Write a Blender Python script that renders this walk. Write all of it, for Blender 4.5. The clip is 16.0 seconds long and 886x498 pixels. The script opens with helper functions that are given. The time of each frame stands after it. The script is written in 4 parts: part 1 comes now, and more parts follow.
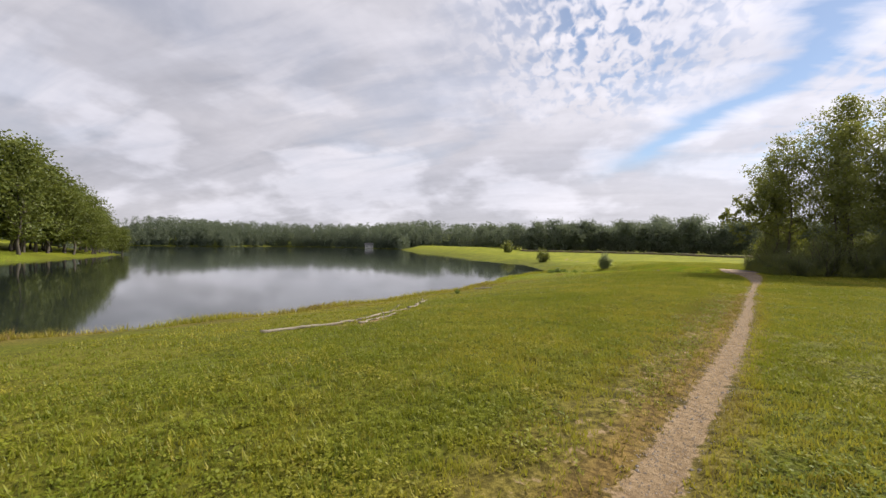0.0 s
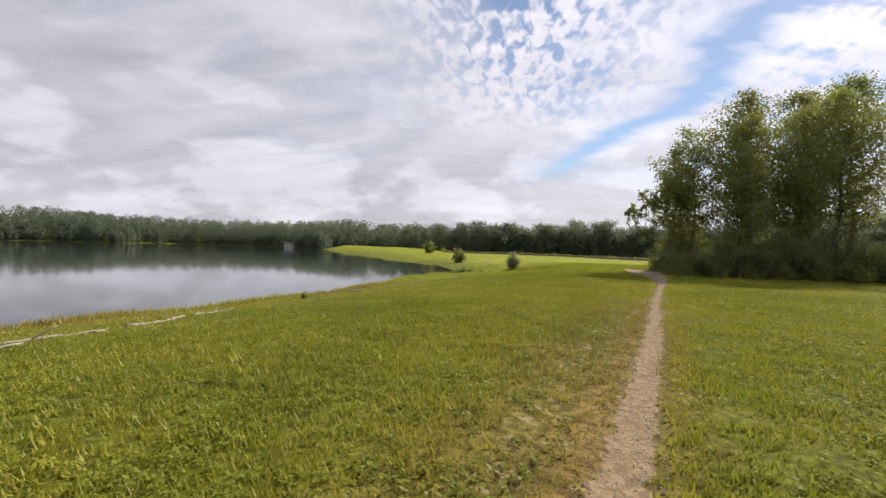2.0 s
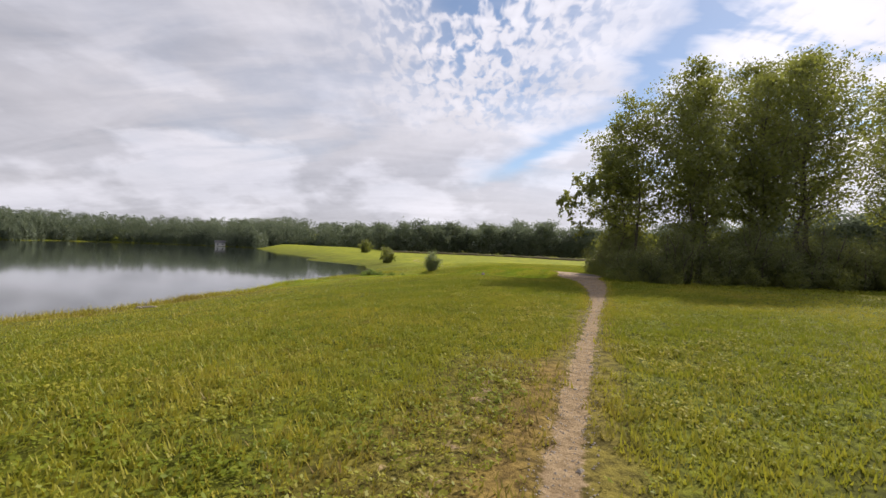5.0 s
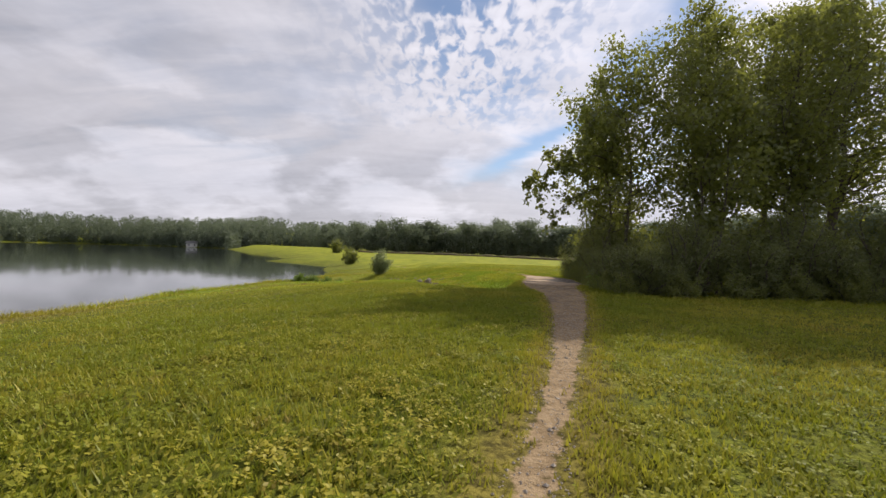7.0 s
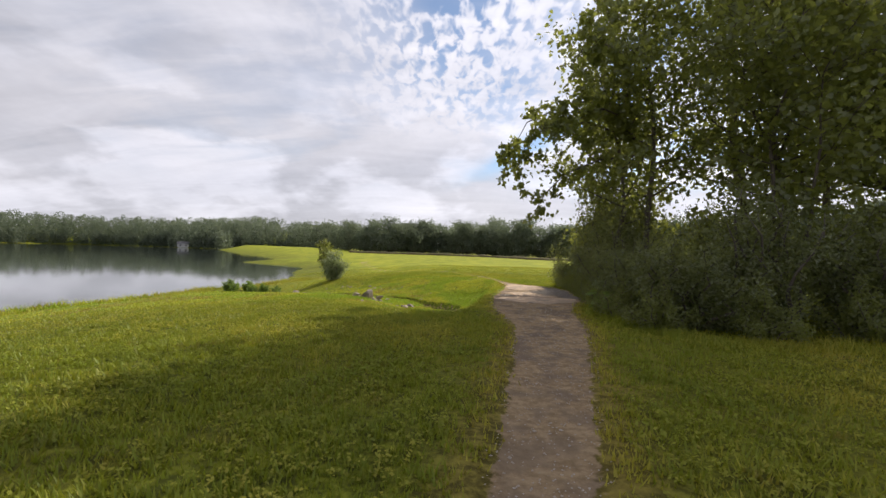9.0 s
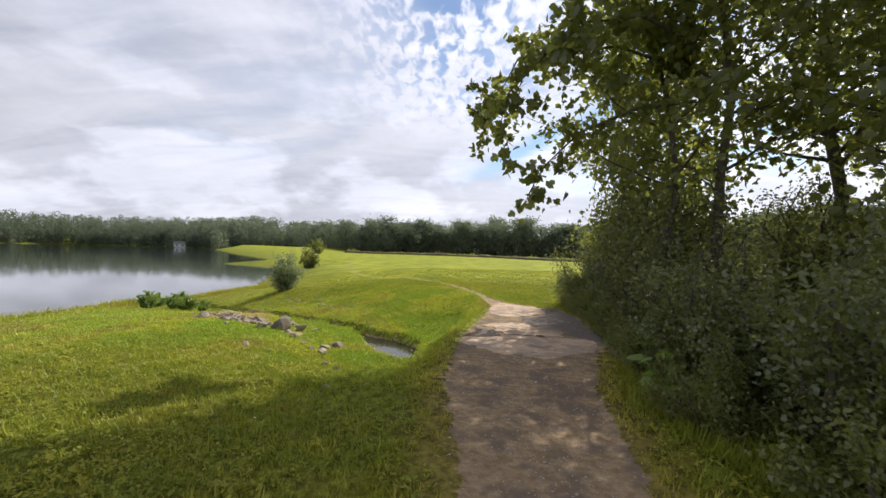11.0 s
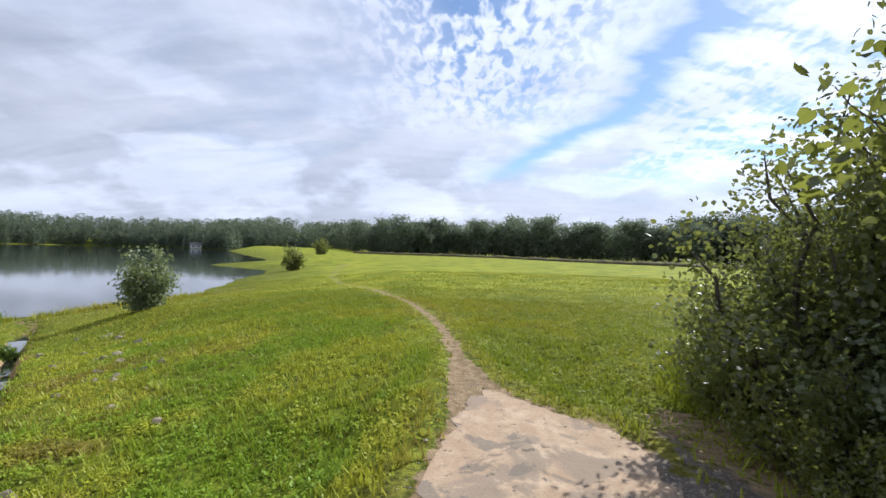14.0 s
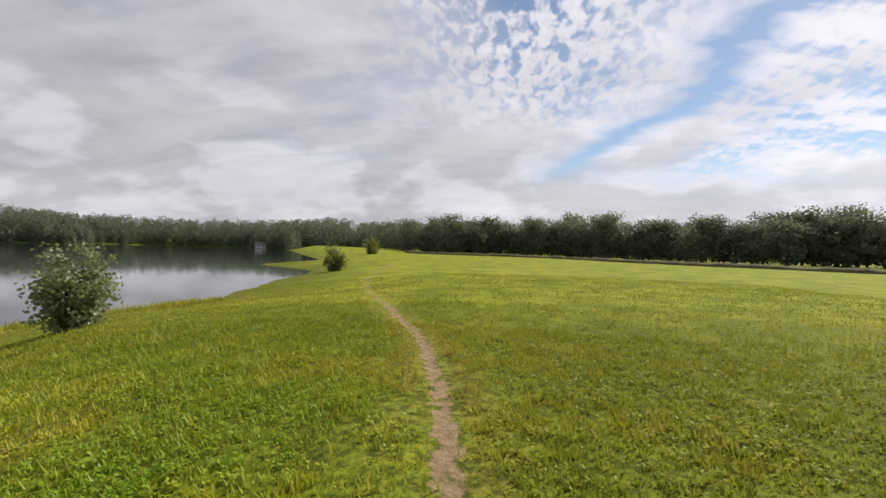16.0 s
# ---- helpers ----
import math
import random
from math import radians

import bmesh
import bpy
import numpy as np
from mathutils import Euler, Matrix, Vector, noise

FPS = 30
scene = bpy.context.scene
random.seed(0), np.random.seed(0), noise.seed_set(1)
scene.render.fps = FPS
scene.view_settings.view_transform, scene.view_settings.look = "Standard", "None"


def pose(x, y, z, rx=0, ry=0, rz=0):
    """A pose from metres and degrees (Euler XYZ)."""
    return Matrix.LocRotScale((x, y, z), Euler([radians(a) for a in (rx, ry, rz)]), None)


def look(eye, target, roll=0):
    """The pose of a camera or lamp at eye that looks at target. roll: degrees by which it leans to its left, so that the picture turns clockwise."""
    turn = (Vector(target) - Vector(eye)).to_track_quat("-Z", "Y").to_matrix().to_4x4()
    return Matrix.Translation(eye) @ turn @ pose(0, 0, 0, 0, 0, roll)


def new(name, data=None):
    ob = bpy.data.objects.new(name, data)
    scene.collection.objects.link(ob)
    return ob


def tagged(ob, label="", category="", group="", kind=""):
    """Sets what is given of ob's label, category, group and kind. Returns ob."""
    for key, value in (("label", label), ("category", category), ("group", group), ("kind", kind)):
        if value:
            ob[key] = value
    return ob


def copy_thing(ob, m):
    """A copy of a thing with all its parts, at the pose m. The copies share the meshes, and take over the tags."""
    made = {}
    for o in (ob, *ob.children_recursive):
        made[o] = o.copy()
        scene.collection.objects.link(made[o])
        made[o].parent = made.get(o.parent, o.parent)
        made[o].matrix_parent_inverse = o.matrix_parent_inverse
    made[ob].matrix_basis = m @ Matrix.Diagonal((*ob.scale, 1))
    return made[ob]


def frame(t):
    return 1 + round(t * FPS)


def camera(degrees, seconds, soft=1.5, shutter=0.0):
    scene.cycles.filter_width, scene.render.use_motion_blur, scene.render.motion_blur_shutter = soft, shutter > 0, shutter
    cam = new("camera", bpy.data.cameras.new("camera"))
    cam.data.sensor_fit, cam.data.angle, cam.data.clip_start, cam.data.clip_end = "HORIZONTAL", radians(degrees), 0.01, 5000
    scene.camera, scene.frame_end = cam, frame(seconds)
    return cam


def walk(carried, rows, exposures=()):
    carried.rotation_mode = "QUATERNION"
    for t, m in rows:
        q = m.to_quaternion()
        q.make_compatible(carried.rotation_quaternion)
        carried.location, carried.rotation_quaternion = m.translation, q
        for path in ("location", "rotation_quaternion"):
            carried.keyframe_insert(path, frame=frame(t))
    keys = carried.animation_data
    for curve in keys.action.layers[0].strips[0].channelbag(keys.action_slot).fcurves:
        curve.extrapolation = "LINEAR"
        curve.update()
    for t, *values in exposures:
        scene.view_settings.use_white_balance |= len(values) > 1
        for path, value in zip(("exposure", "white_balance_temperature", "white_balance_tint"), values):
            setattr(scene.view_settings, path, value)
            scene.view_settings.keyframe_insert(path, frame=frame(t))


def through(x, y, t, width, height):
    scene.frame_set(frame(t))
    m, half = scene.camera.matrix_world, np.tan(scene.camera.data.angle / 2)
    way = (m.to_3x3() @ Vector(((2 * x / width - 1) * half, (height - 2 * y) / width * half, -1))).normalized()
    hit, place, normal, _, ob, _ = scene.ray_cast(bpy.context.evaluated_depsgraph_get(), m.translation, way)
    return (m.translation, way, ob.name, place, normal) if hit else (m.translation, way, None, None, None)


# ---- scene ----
cam = camera(93.9, 16.0)
PATH = [
    (0.0, (-8.600, -29.070, 1.374), (-11.792, -19.593, 1.290), 0.79),
    (0.5, (-8.170, -27.700, 1.266), (-11.009, -18.112, 1.201), 1.03),
    (1.0, (-7.746, -26.330, 1.165), (-10.113, -16.614, 1.118), 1.26),
    (1.5, (-7.315, -24.950, 1.075), (-9.250, -15.139, 1.045), 1.47),
    (2.0, (-6.915, -23.693, 1.004), (-8.482, -13.816, 0.989), 1.66),
    (2.5, (-6.552, -22.581, 0.956), (-7.797, -12.659, 0.953), 1.80),
    (3.0, (-6.208, -21.561, 0.928), (-7.195, -11.610, 0.934), 1.91),
    (3.5, (-5.859, -20.561, 0.915), (-6.671, -10.594, 0.929), 1.98),
    (4.0, (-5.483, -19.508, 0.913), (-6.138, -9.530, 0.933), 2.00),
    (4.5, (-5.062, -18.349, 0.917), (-5.565, -8.361, 0.942), 1.99),
    (5.0, (-4.605, -17.095, 0.925), (-4.965, -7.102, 0.954), 1.94),
    (5.5, (-4.124, -15.779, 0.933), (-4.355, -5.782, 0.966), 1.88),
    (6.0, (-3.634, -14.431, 0.939), (-3.754, -4.432, 0.975), 1.80),
    (6.5, (-3.148, -13.081, 0.941), (-3.179, -3.081, 0.980), 1.73),
    (7.0, (-2.676, -11.755, 0.939), (-2.652, -1.755, 0.980), 1.66),
    (7.5, (-2.226, -10.466, 0.939), (-2.180, -0.466, 0.982), 1.62),
    (8.0, (-1.806, -9.232, 0.945), (-1.724, 0.768, 0.990), 1.59),
    (8.5, (-1.423, -8.066, 0.963), (-1.350, 1.934, 1.008), 1.56),
    (9.0, (-1.083, -6.984, 0.999), (-1.029, 3.016, 1.041), 1.55),
    (9.5, (-0.790, -5.988, 1.054), (-0.755, 4.012, 1.092), 1.53),
    (10.0, (-0.530, -5.026, 1.116), (-0.511, 4.974, 1.148), 1.50),
    (10.5, (-0.287, -4.036, 1.169), (-0.276, 5.964, 1.197), 1.48),
    (11.0, (-0.044, -2.952, 1.198), (-0.026, 7.048, 1.224), 1.47),
    (11.5, (0.218, -1.712, 1.187), (0.260, 8.287, 1.216), 1.46),
    (12.0, (0.492, -0.341, 1.139), (0.549, 9.659, 1.176), 1.45),
    (12.5, (0.748, 1.028, 1.081), (0.722, 11.028, 1.127), 1.45),
    (13.0, (0.954, 2.260, 1.037), (0.852, 12.259, 1.090), 1.46),
    (13.5, (1.102, 3.333, 1.016), (0.872, 13.331, 1.068), 1.46),
    (14.0, (1.202, 4.312, 1.008), (0.778, 14.303, 1.055), 1.47),
    (14.5, (1.263, 5.253, 1.005), (0.577, 15.230, 1.045), 1.48),
    (15.0, (1.295, 6.173, 1.006), (0.337, 16.127, 1.036), 1.49),
    (15.5, (1.308, 7.079, 1.008), (-0.008, 16.992, 1.028), 1.50),
    (16.0, (1.311, 7.978, 1.012), (-0.402, 17.830, 1.021), 1.52),
]
EXPOSURES = [(0.0, 0.08, 6450, 13), (6.5, 0.0, 6450, 13), (7.5, -0.06, 6450, 13), (8.4, 0.14, 6450, 13), (9.0, 0.16, 6400, 12), (11.5, 0.30, 6050, 11), (12.5, 0.36, 5800, 10),
             (13.5, 0.30, 5750, 10), (14.5, 0.06, 5450, 10), (15.3, -0.09, 6000, 10), (16.0, -0.1, 6500, 11)]
walk(cam, [(t, look(eye, target, roll)) for t, eye, target, roll in PATH], EXPOSURES)

# ---- light: a high sun behind broken cloud ----
SUN_AZ, SUN_EL = radians(41), radians(38)
sun_dir = Vector((math.sin(SUN_AZ) * math.cos(SUN_EL), math.cos(SUN_AZ) * math.cos(SUN_EL), math.sin(SUN_EL)))
sun = new("sun", bpy.data.lights.new("sun", "SUN"))
sun.data.energy, sun.data.angle, sun.data.color = 4.95, radians(0.6), (1.0, 0.93, 0.80)
sun.rotation_euler = sun_dir.to_track_quat("Z", "Y").to_euler()

world = bpy.data.worlds.new("sky")
scene.world = world
world.use_nodes = True


def build_sky(tree):
    n, l = tree.nodes, tree.links
    n.clear()
    out, bg = n.new("ShaderNodeOutputWorld"), n.new("ShaderNodeBackground")
    sky = n.new("ShaderNodeTexSky")
    sky.sky_type, sky.sun_disc = "NISHITA", False
    sky.sun_elevation, sky.sun_rotation = SUN_EL, SUN_AZ
    sky.air_density, sky.dust_density = 1.0, 0.15
    tc, sep = n.new("ShaderNodeTexCoord"), n.new("ShaderNodeSeparateXYZ")
    l.new(tc.outputs["Generated"], sep.inputs[0])

    def m(op, a, b=None, c=None):
        q = n.new("ShaderNodeMath")
        q.operation = op
        for i, v in enumerate((a, b, c)):
            if v is None:
                continue
            if isinstance(v, (int, float)):
                q.inputs[i].default_value = v
            else:
                l.new(v, q.inputs[i])
        return q.outputs[0]

    up = m("MAXIMUM", sep.outputs[2], 0.0)
    flat = m("ADD", up, 0.25)
    cx, cy = m("DIVIDE", sep.outputs[0], flat), m("DIVIDE", sep.outputs[1], flat)
    comb = n.new("ShaderNodeCombineXYZ")
    l.new(cx, comb.inputs[0]), l.new(cy, comb.inputs[1])

    def tex(source, scale, detail, rough, offset, stretch=(1, 1, 1), distort=0.0):
        mp, t = n.new("ShaderNodeMapping"), n.new("ShaderNodeTexNoise")
        mp.inputs["Location"].default_value = offset
        mp.inputs["Scale"].default_value = stretch
        l.new(source, mp.inputs[0]), l.new(mp.outputs[0], t.inputs["Vector"])
        t.inputs["Scale"].default_value, t.inputs["Detail"].default_value = scale, detail
        t.inputs["Roughness"].default_value, t.inputs["Distortion"].default_value = rough, distort
        return t.outputs["Fac"]

    plane, ways = comb.outputs[0], tc.outputs["Generated"]

    def bell(v, centre, half):
        q = m("DIVIDE", m("SUBTRACT", v, centre), half)
        return m("POWER", 2.718, m("MULTIPLY", m("MULTIPLY", q, q), -1.0))

    def ramp(v, lo, hi, a=0.0, b=1.0):
        q = n.new("ShaderNodeMapRange")
        q.interpolation_type = "SMOOTHSTEP"
        for key, x in (("From Min", lo), ("From Max", hi), ("To Min", a), ("To Max", b)):
            q.inputs[key].default_value = x
        l.new(v, q.inputs["Value"])
        return q.outputs[0]

    big = tex(plane, 1.6, 4, 0.5, (3.6, 1.7, 0), (1.0, 0.8, 1), 0.3)
    dapple = tex(plane, 25.0, 2.5, 0.5, (0.4, 2.2, 0), (1.0, 0.62, 1), 0.35)
    streak = tex(plane, 3.4, 5, 0.55, (1.9, 0.6, 0), (0.55, 1.7, 1), 0.5)
    puffs = tex(ways, 4.2, 5, 0.5, (5.4, 0.2, 0.3), (1.0, 1.0, 2.3), 0.1)
    shade = tex(ways, 2.3, 4, 0.5, (7.3, 4.0, 1.0), (1.0, 1.0, 2.6), 0.25)
    # a closed sheet over the lake, a dappled field beside it, a clear lane, then broken cloud
    warp = m("ADD", cx, m("MULTIPLY", m("SUBTRACT", streak, 0.5), 0.34))
    bend = m("MULTIPLY", m("POWER", m("MAXIMUM", m("SUBTRACT", cy, 1.5), 0.0), 1.2), 0.60)
    lane = m("MULTIPLY", bell(m("ADD", warp, bend), 0.63, 0.085), ramp(cy, 2.7, 1.9))
    field = m("MULTIPLY", bell(warp, 0.08, 0.30), ramp(cy, 1.95, 1.35))
    wild = ramp(warp, 0.55, 0.9)
    holes = m("MULTIPLY", field, ramp(m("ADD", dapple, m("MULTIPLY", m("SUBTRACT", big, 0.5), 0.5)), 0.57, 0.38))
    rifts = m("MULTIPLY", wild, ramp(m("ADD", m("MULTIPLY", streak, 0.7), m("MULTIPLY", dapple, 0.3)), 0.53, 0.40))
    thin = m("MULTIPLY", ramp(m("ADD", m("MULTIPLY", big, 0.6), m("MULTIPLY", streak, 0.4)), 0.54, 0.38), 0.22)
    open_sky = m("ADD", m("ADD", m("MULTIPLY", lane, 0.95), m("MULTIPLY", holes, 0.85)), m("ADD", m("MULTIPLY", rifts, 0.85), thin))
    amount = m("SUBTRACT", 0.97, m("MINIMUM", m("MULTIPLY", open_sky, ramp(up, 0.10, 0.22)), 0.92))
    # the cloud's own tone: grey undersides, bright tops, brighter near the sun
    sun_dot = n.new("ShaderNodeVectorMath")
    sun_dot.operation = "DOT_PRODUCT"
    l.new(tc.outputs["Generated"], sun_dot.inputs[0])
    sun_dot.inputs[1].default_value = sun_dir
    glow = m("POWER", m("MAXIMUM", sun_dot.outputs["Value"], 0.0), 4.0)
    tone = n.new("ShaderNodeMapRange")
    tone.inputs["From Min"].default_value, tone.inputs["From Max"].default_value = 0.34, 0.64
    tone.inputs["To Min"].default_value, tone.inputs["To Max"].default_value = CLOUD[0], CLOUD[1]
    l.new(shade, tone.inputs["Value"])
    lumps = m("MULTIPLY", ramp(puffs, 0.46, 0.58, -0.07, 0.13), ramp(up, 0.42, 0.16, 0.25, 1.0))
    ribs = m("MULTIPLY", m("SUBTRACT", streak, 0.5), 0.27)
    tone2 = m("ADD", m("ADD", tone.outputs[0], lumps), m("ADD", ribs, m("MULTIPLY", m("SUBTRACT", dapple, 0.5), m("ADD", m("MULTIPLY", field, 0.3), 0.05))))
    light = m("ADD", tone2, m("MULTIPLY", glow, CLOUD[2]))
    col = n.new("ShaderNodeMix")
    col.data_type = "RGBA"
    col.inputs[6].default_value, col.inputs[7].default_value = (0.93, 0.96, 1.09, 1), (1.04, 0.99, 1.0, 1)
    l.new(shade, col.inputs[0])
    cloud = n.new("ShaderNodeVectorMath")
    cloud.operation = "SCALE"
    l.new(col.outputs[2], cloud.inputs[0]), l.new(light, cloud.inputs["Scale"])
    blue = n.new("ShaderNodeVectorMath")
    blue.operation = "SCALE"
    l.new(sky.outputs[0], blue.inputs[0])
    blue.inputs["Scale"].default_value = SKY
    mix = n.new("ShaderNodeMix")
    mix.data_type = "RGBA"
    l.new(amount, mix.inputs[0]), l.new(blue.outputs[0], mix.inputs[6]), l.new(cloud.outputs[0], mix.inputs[7])
    l.new(mix.outputs[2], bg.inputs["Color"])
    bg.inputs["Strength"].default_value = 1.0
    l.new(bg.outputs[0], out.inputs[0])


CLOUD, SKY = (0.56, 0.69, 0.40), 0.108
build_sky(world.node_tree)


# ---- materials ----
class Nodes:
    """A small hand for building a node material."""

    def __init__(self, name):
        self.mat = bpy.data.materials.new(name)
        self.mat.use_nodes = True
        self.n, self.l = self.mat.node_tree.nodes, self.mat.node_tree.links
        self.n.clear()
        self.out = self.n.new("ShaderNodeOutputMaterial")
        self.pos = self.n.new("ShaderNodeNewGeometry").outputs["Position"]

    def put(self, socket, v):
        if isinstance(v, bpy.types.NodeSocket):
            self.l.new(v, socket)
        elif isinstance(v, (tuple, list)) and len(v) == 3 and socket.type == "RGBA":
            socket.default_value = (*v, 1)
        else:
            socket.default_value = v

    def noise(self, scale, detail=4, rough=0.55, distort=0.0, vec=None, stretch=None):
        t = self.n.new("ShaderNodeTexNoise")
        vec = vec or self.pos
        if stretch:
            mp = self.n.new("ShaderNodeMapping")
            mp.inputs["Scale"].default_value = stretch
            self.l.new(vec, mp.inputs[0])
            vec = mp.outputs[0]
        self.l.new(vec, t.inputs["Vector"])
        t.inputs["Scale"].default_value, t.inputs["Detail"].default_value = scale, detail
        t.inputs["Roughness"].default_value, t.inputs["Distortion"].default_value = rough, distort
        return t.outputs["Fac"]

    def cells(self, scale, feature="F1", out="Distance"):
        t = self.n.new("ShaderNodeTexVoronoi")
        t.feature = feature
        self.l.new(self.pos, t.inputs["Vector"])
        t.inputs["Scale"].default_value = scale
        return t.outputs[out]

    def math(self, op, a, b=0.0, clamp=False):
        q = self.n.new("ShaderNodeMath")
        q.operation, q.use_clamp = op, clamp
        self.put(q.inputs[0], a), self.put(q.inputs[1], b)
        return q.outputs[0]

    def step(self, v, lo, hi, a=0.0, b=1.0):
        q = self.n.new("ShaderNodeMapRange")
        q.interpolation_type = "SMOOTHSTEP"
        for s, x in zip(("Value", "From Min", "From Max", "To Min", "To Max"), (v, lo, hi, a, b)):
            self.put(q.inputs[s], x)
        return q.outputs[0]

    def mix(self, f, a, b):
        q = self.n.new("ShaderNodeMix")
        q.data_type = "RGBA"
        self.put(q.inputs[0], f), self.put(q.inputs[6], a), self.put(q.inputs[7], b)
        return q.outputs[2]

    def attr(self, name):
        q = self.n.new("ShaderNodeAttribute")
        q.attribute_name = name
        return q.outputs["Fac"]

    def bump(self, h, strength, distance):
        q = self.n.new("ShaderNodeBump")
        q.inputs["Strength"].default_value, q.inputs["Distance"].default_value = strength, distance
        self.l.new(h, q.inputs["Height"])
        return q.outputs[0]

    def surface(self, color, rough=0.9, normal=None, metal=0.0, spec=0.3):
        b = self.n.new("ShaderNodeBsdfPrincipled")
        self.put(b.inputs["Base Color"], color), self.put(b.inputs["Roughness"], rough)
        b.inputs["Metallic"].default_value = metal
        b.inputs["Specular IOR Level"].default_value = spec
        if normal:
            self.l.new(normal, b.inputs["Normal"])
        self.l.new(b.outputs[0], self.out.inputs[0])
        return self.mat

    def leafy(self, color, through, share=0.4, rough=0.5, gloss=0.06):
        d, t = self.n.new("ShaderNodeBsdfDiffuse"), self.n.new("ShaderNodeBsdfTranslucent")
        g, a, b = self.n.new("ShaderNodeBsdfGlossy"), self.n.new("ShaderNodeMixShader"), self.n.new("ShaderNodeMixShader")
        self.put(d.inputs[0], color), self.put(t.inputs[0], through)
        g.inputs["Roughness"].default_value = rough
        a.inputs[0].default_value, b.inputs[0].default_value = share, gloss
        self.l.new(d.outputs[0], a.inputs[1]), self.l.new(t.outputs[0], a.inputs[2])
        self.l.new(a.outputs[0], b.inputs[1]), self.l.new(g.outputs[0], b.inputs[2])
        self.l.new(b.outputs[0], self.out.inputs[0])
        return self.mat

    def island(self):
        return self.n.new("ShaderNodeNewGeometry").outputs["Random Per Island"]


def ground_material():
    s = Nodes("meadow_ground")
    big, mid, fine = s.noise(0.16, 4), s.noise(1.1, 5), s.noise(14, 6, 0.65)
    tuft = s.noise(38, 4, 0.7)
    green = s.mix(s.step(fine, 0.35, 0.65), (0.040, 0.050, 0.007), (0.175, 0.195, 0.018))
    gold = s.mix(s.step(tuft, 0.35, 0.65), (0.15, 0.120, 0.020), (0.27, 0.235, 0.034))
    dryness = s.math("ADD", s.math("ADD", s.step(big, 0.40, 0.66), s.math("MULTIPLY", s.step(mid, 0.42, 0.7), 0.55)), 0.0)
    grass = s.mix(s.math("MULTIPLY", dryness, 0.36, True), green, gold)
    grass = s.mix(s.math("MULTIPLY", s.attr("dry"), 0.95, True), grass, s.mix(s.step(fine, 0.35, 0.65), (0.10, 0.062, 0.022), (0.29, 0.185, 0.062)))
    grass = s.mix(s.step(s.noise(2.3, 5, 0.65), 0.54, 0.66, 0.0, 0.55), grass, (0.052, 0.050, 0.012))
    rich = s.mix(s.step(fine, 0.38, 0.62), (0.075, 0.105, 0.010), (0.26, 0.31, 0.025))
    grass = s.mix(s.math("MULTIPLY", s.attr("lush"), s.step(s.noise(0.9, 4), 0.68, 0.40, 0.35, 0.9), True), grass, rich)
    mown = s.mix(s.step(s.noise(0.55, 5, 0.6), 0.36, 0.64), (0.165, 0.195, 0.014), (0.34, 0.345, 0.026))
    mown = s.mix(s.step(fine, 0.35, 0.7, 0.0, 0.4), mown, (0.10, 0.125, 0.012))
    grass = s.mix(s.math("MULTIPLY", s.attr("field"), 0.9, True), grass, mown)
    # trodden gravel path
    peb = s.cells(42)
    soil = s.mix(s.step(fine, 0.3, 0.7), (0.205, 0.140, 0.075), (0.36, 0.262, 0.155))
    soil = s.mix(s.step(peb, 0.14, 0.04, 0.0, 0.6), soil, (0.44, 0.36, 0.27))
    soil = s.mix(s.math("MULTIPLY", s.step(s.noise(3.2, 5), 0.45, 0.62), s.attr("mud"), True), soil, (0.17, 0.125, 0.088))
    grey = s.mix(s.step(s.cells(48), 0.10, 0.50), (0.27, 0.245, 0.22), (0.115, 0.100, 0.088))
    grey = s.mix(s.step(fine, 0.4, 0.7, 0.0, 0.6), grey, (0.15, 0.13, 0.115))
    soil = s.mix(s.step(s.math("ADD", s.attr("grit"), s.math("MULTIPLY", s.math("SUBTRACT", s.noise(4, 5, 0.7), 0.5), 1.2)), 0.35, 0.55, 0.0, 0.9), soil, grey)
    edge = s.math("ADD", s.attr("dirt"), s.math("MULTIPLY", s.math("SUBTRACT", s.noise(7, 5, 0.65), 0.5), 1.25))
    col = s.mix(s.step(edge, 0.42, 0.60), grass, soil)
    sandy = s.math("ADD", s.attr("sand"), s.math("MULTIPLY", s.math("SUBTRACT", s.noise(2.6, 6, 0.7), 0.5), 1.4))
    col = s.mix(s.step(sandy, 0.38, 0.56), col, s.mix(fine, (0.23, 0.145, 0.068), (0.43, 0.30, 0.165)))
    h = s.math("ADD", s.math("MULTIPLY", fine, 0.6), s.math("MULTIPLY", tuft, 0.4))
    return s.surface(col, 0.95, s.bump(h, 0.7, 0.05), spec=0.1)


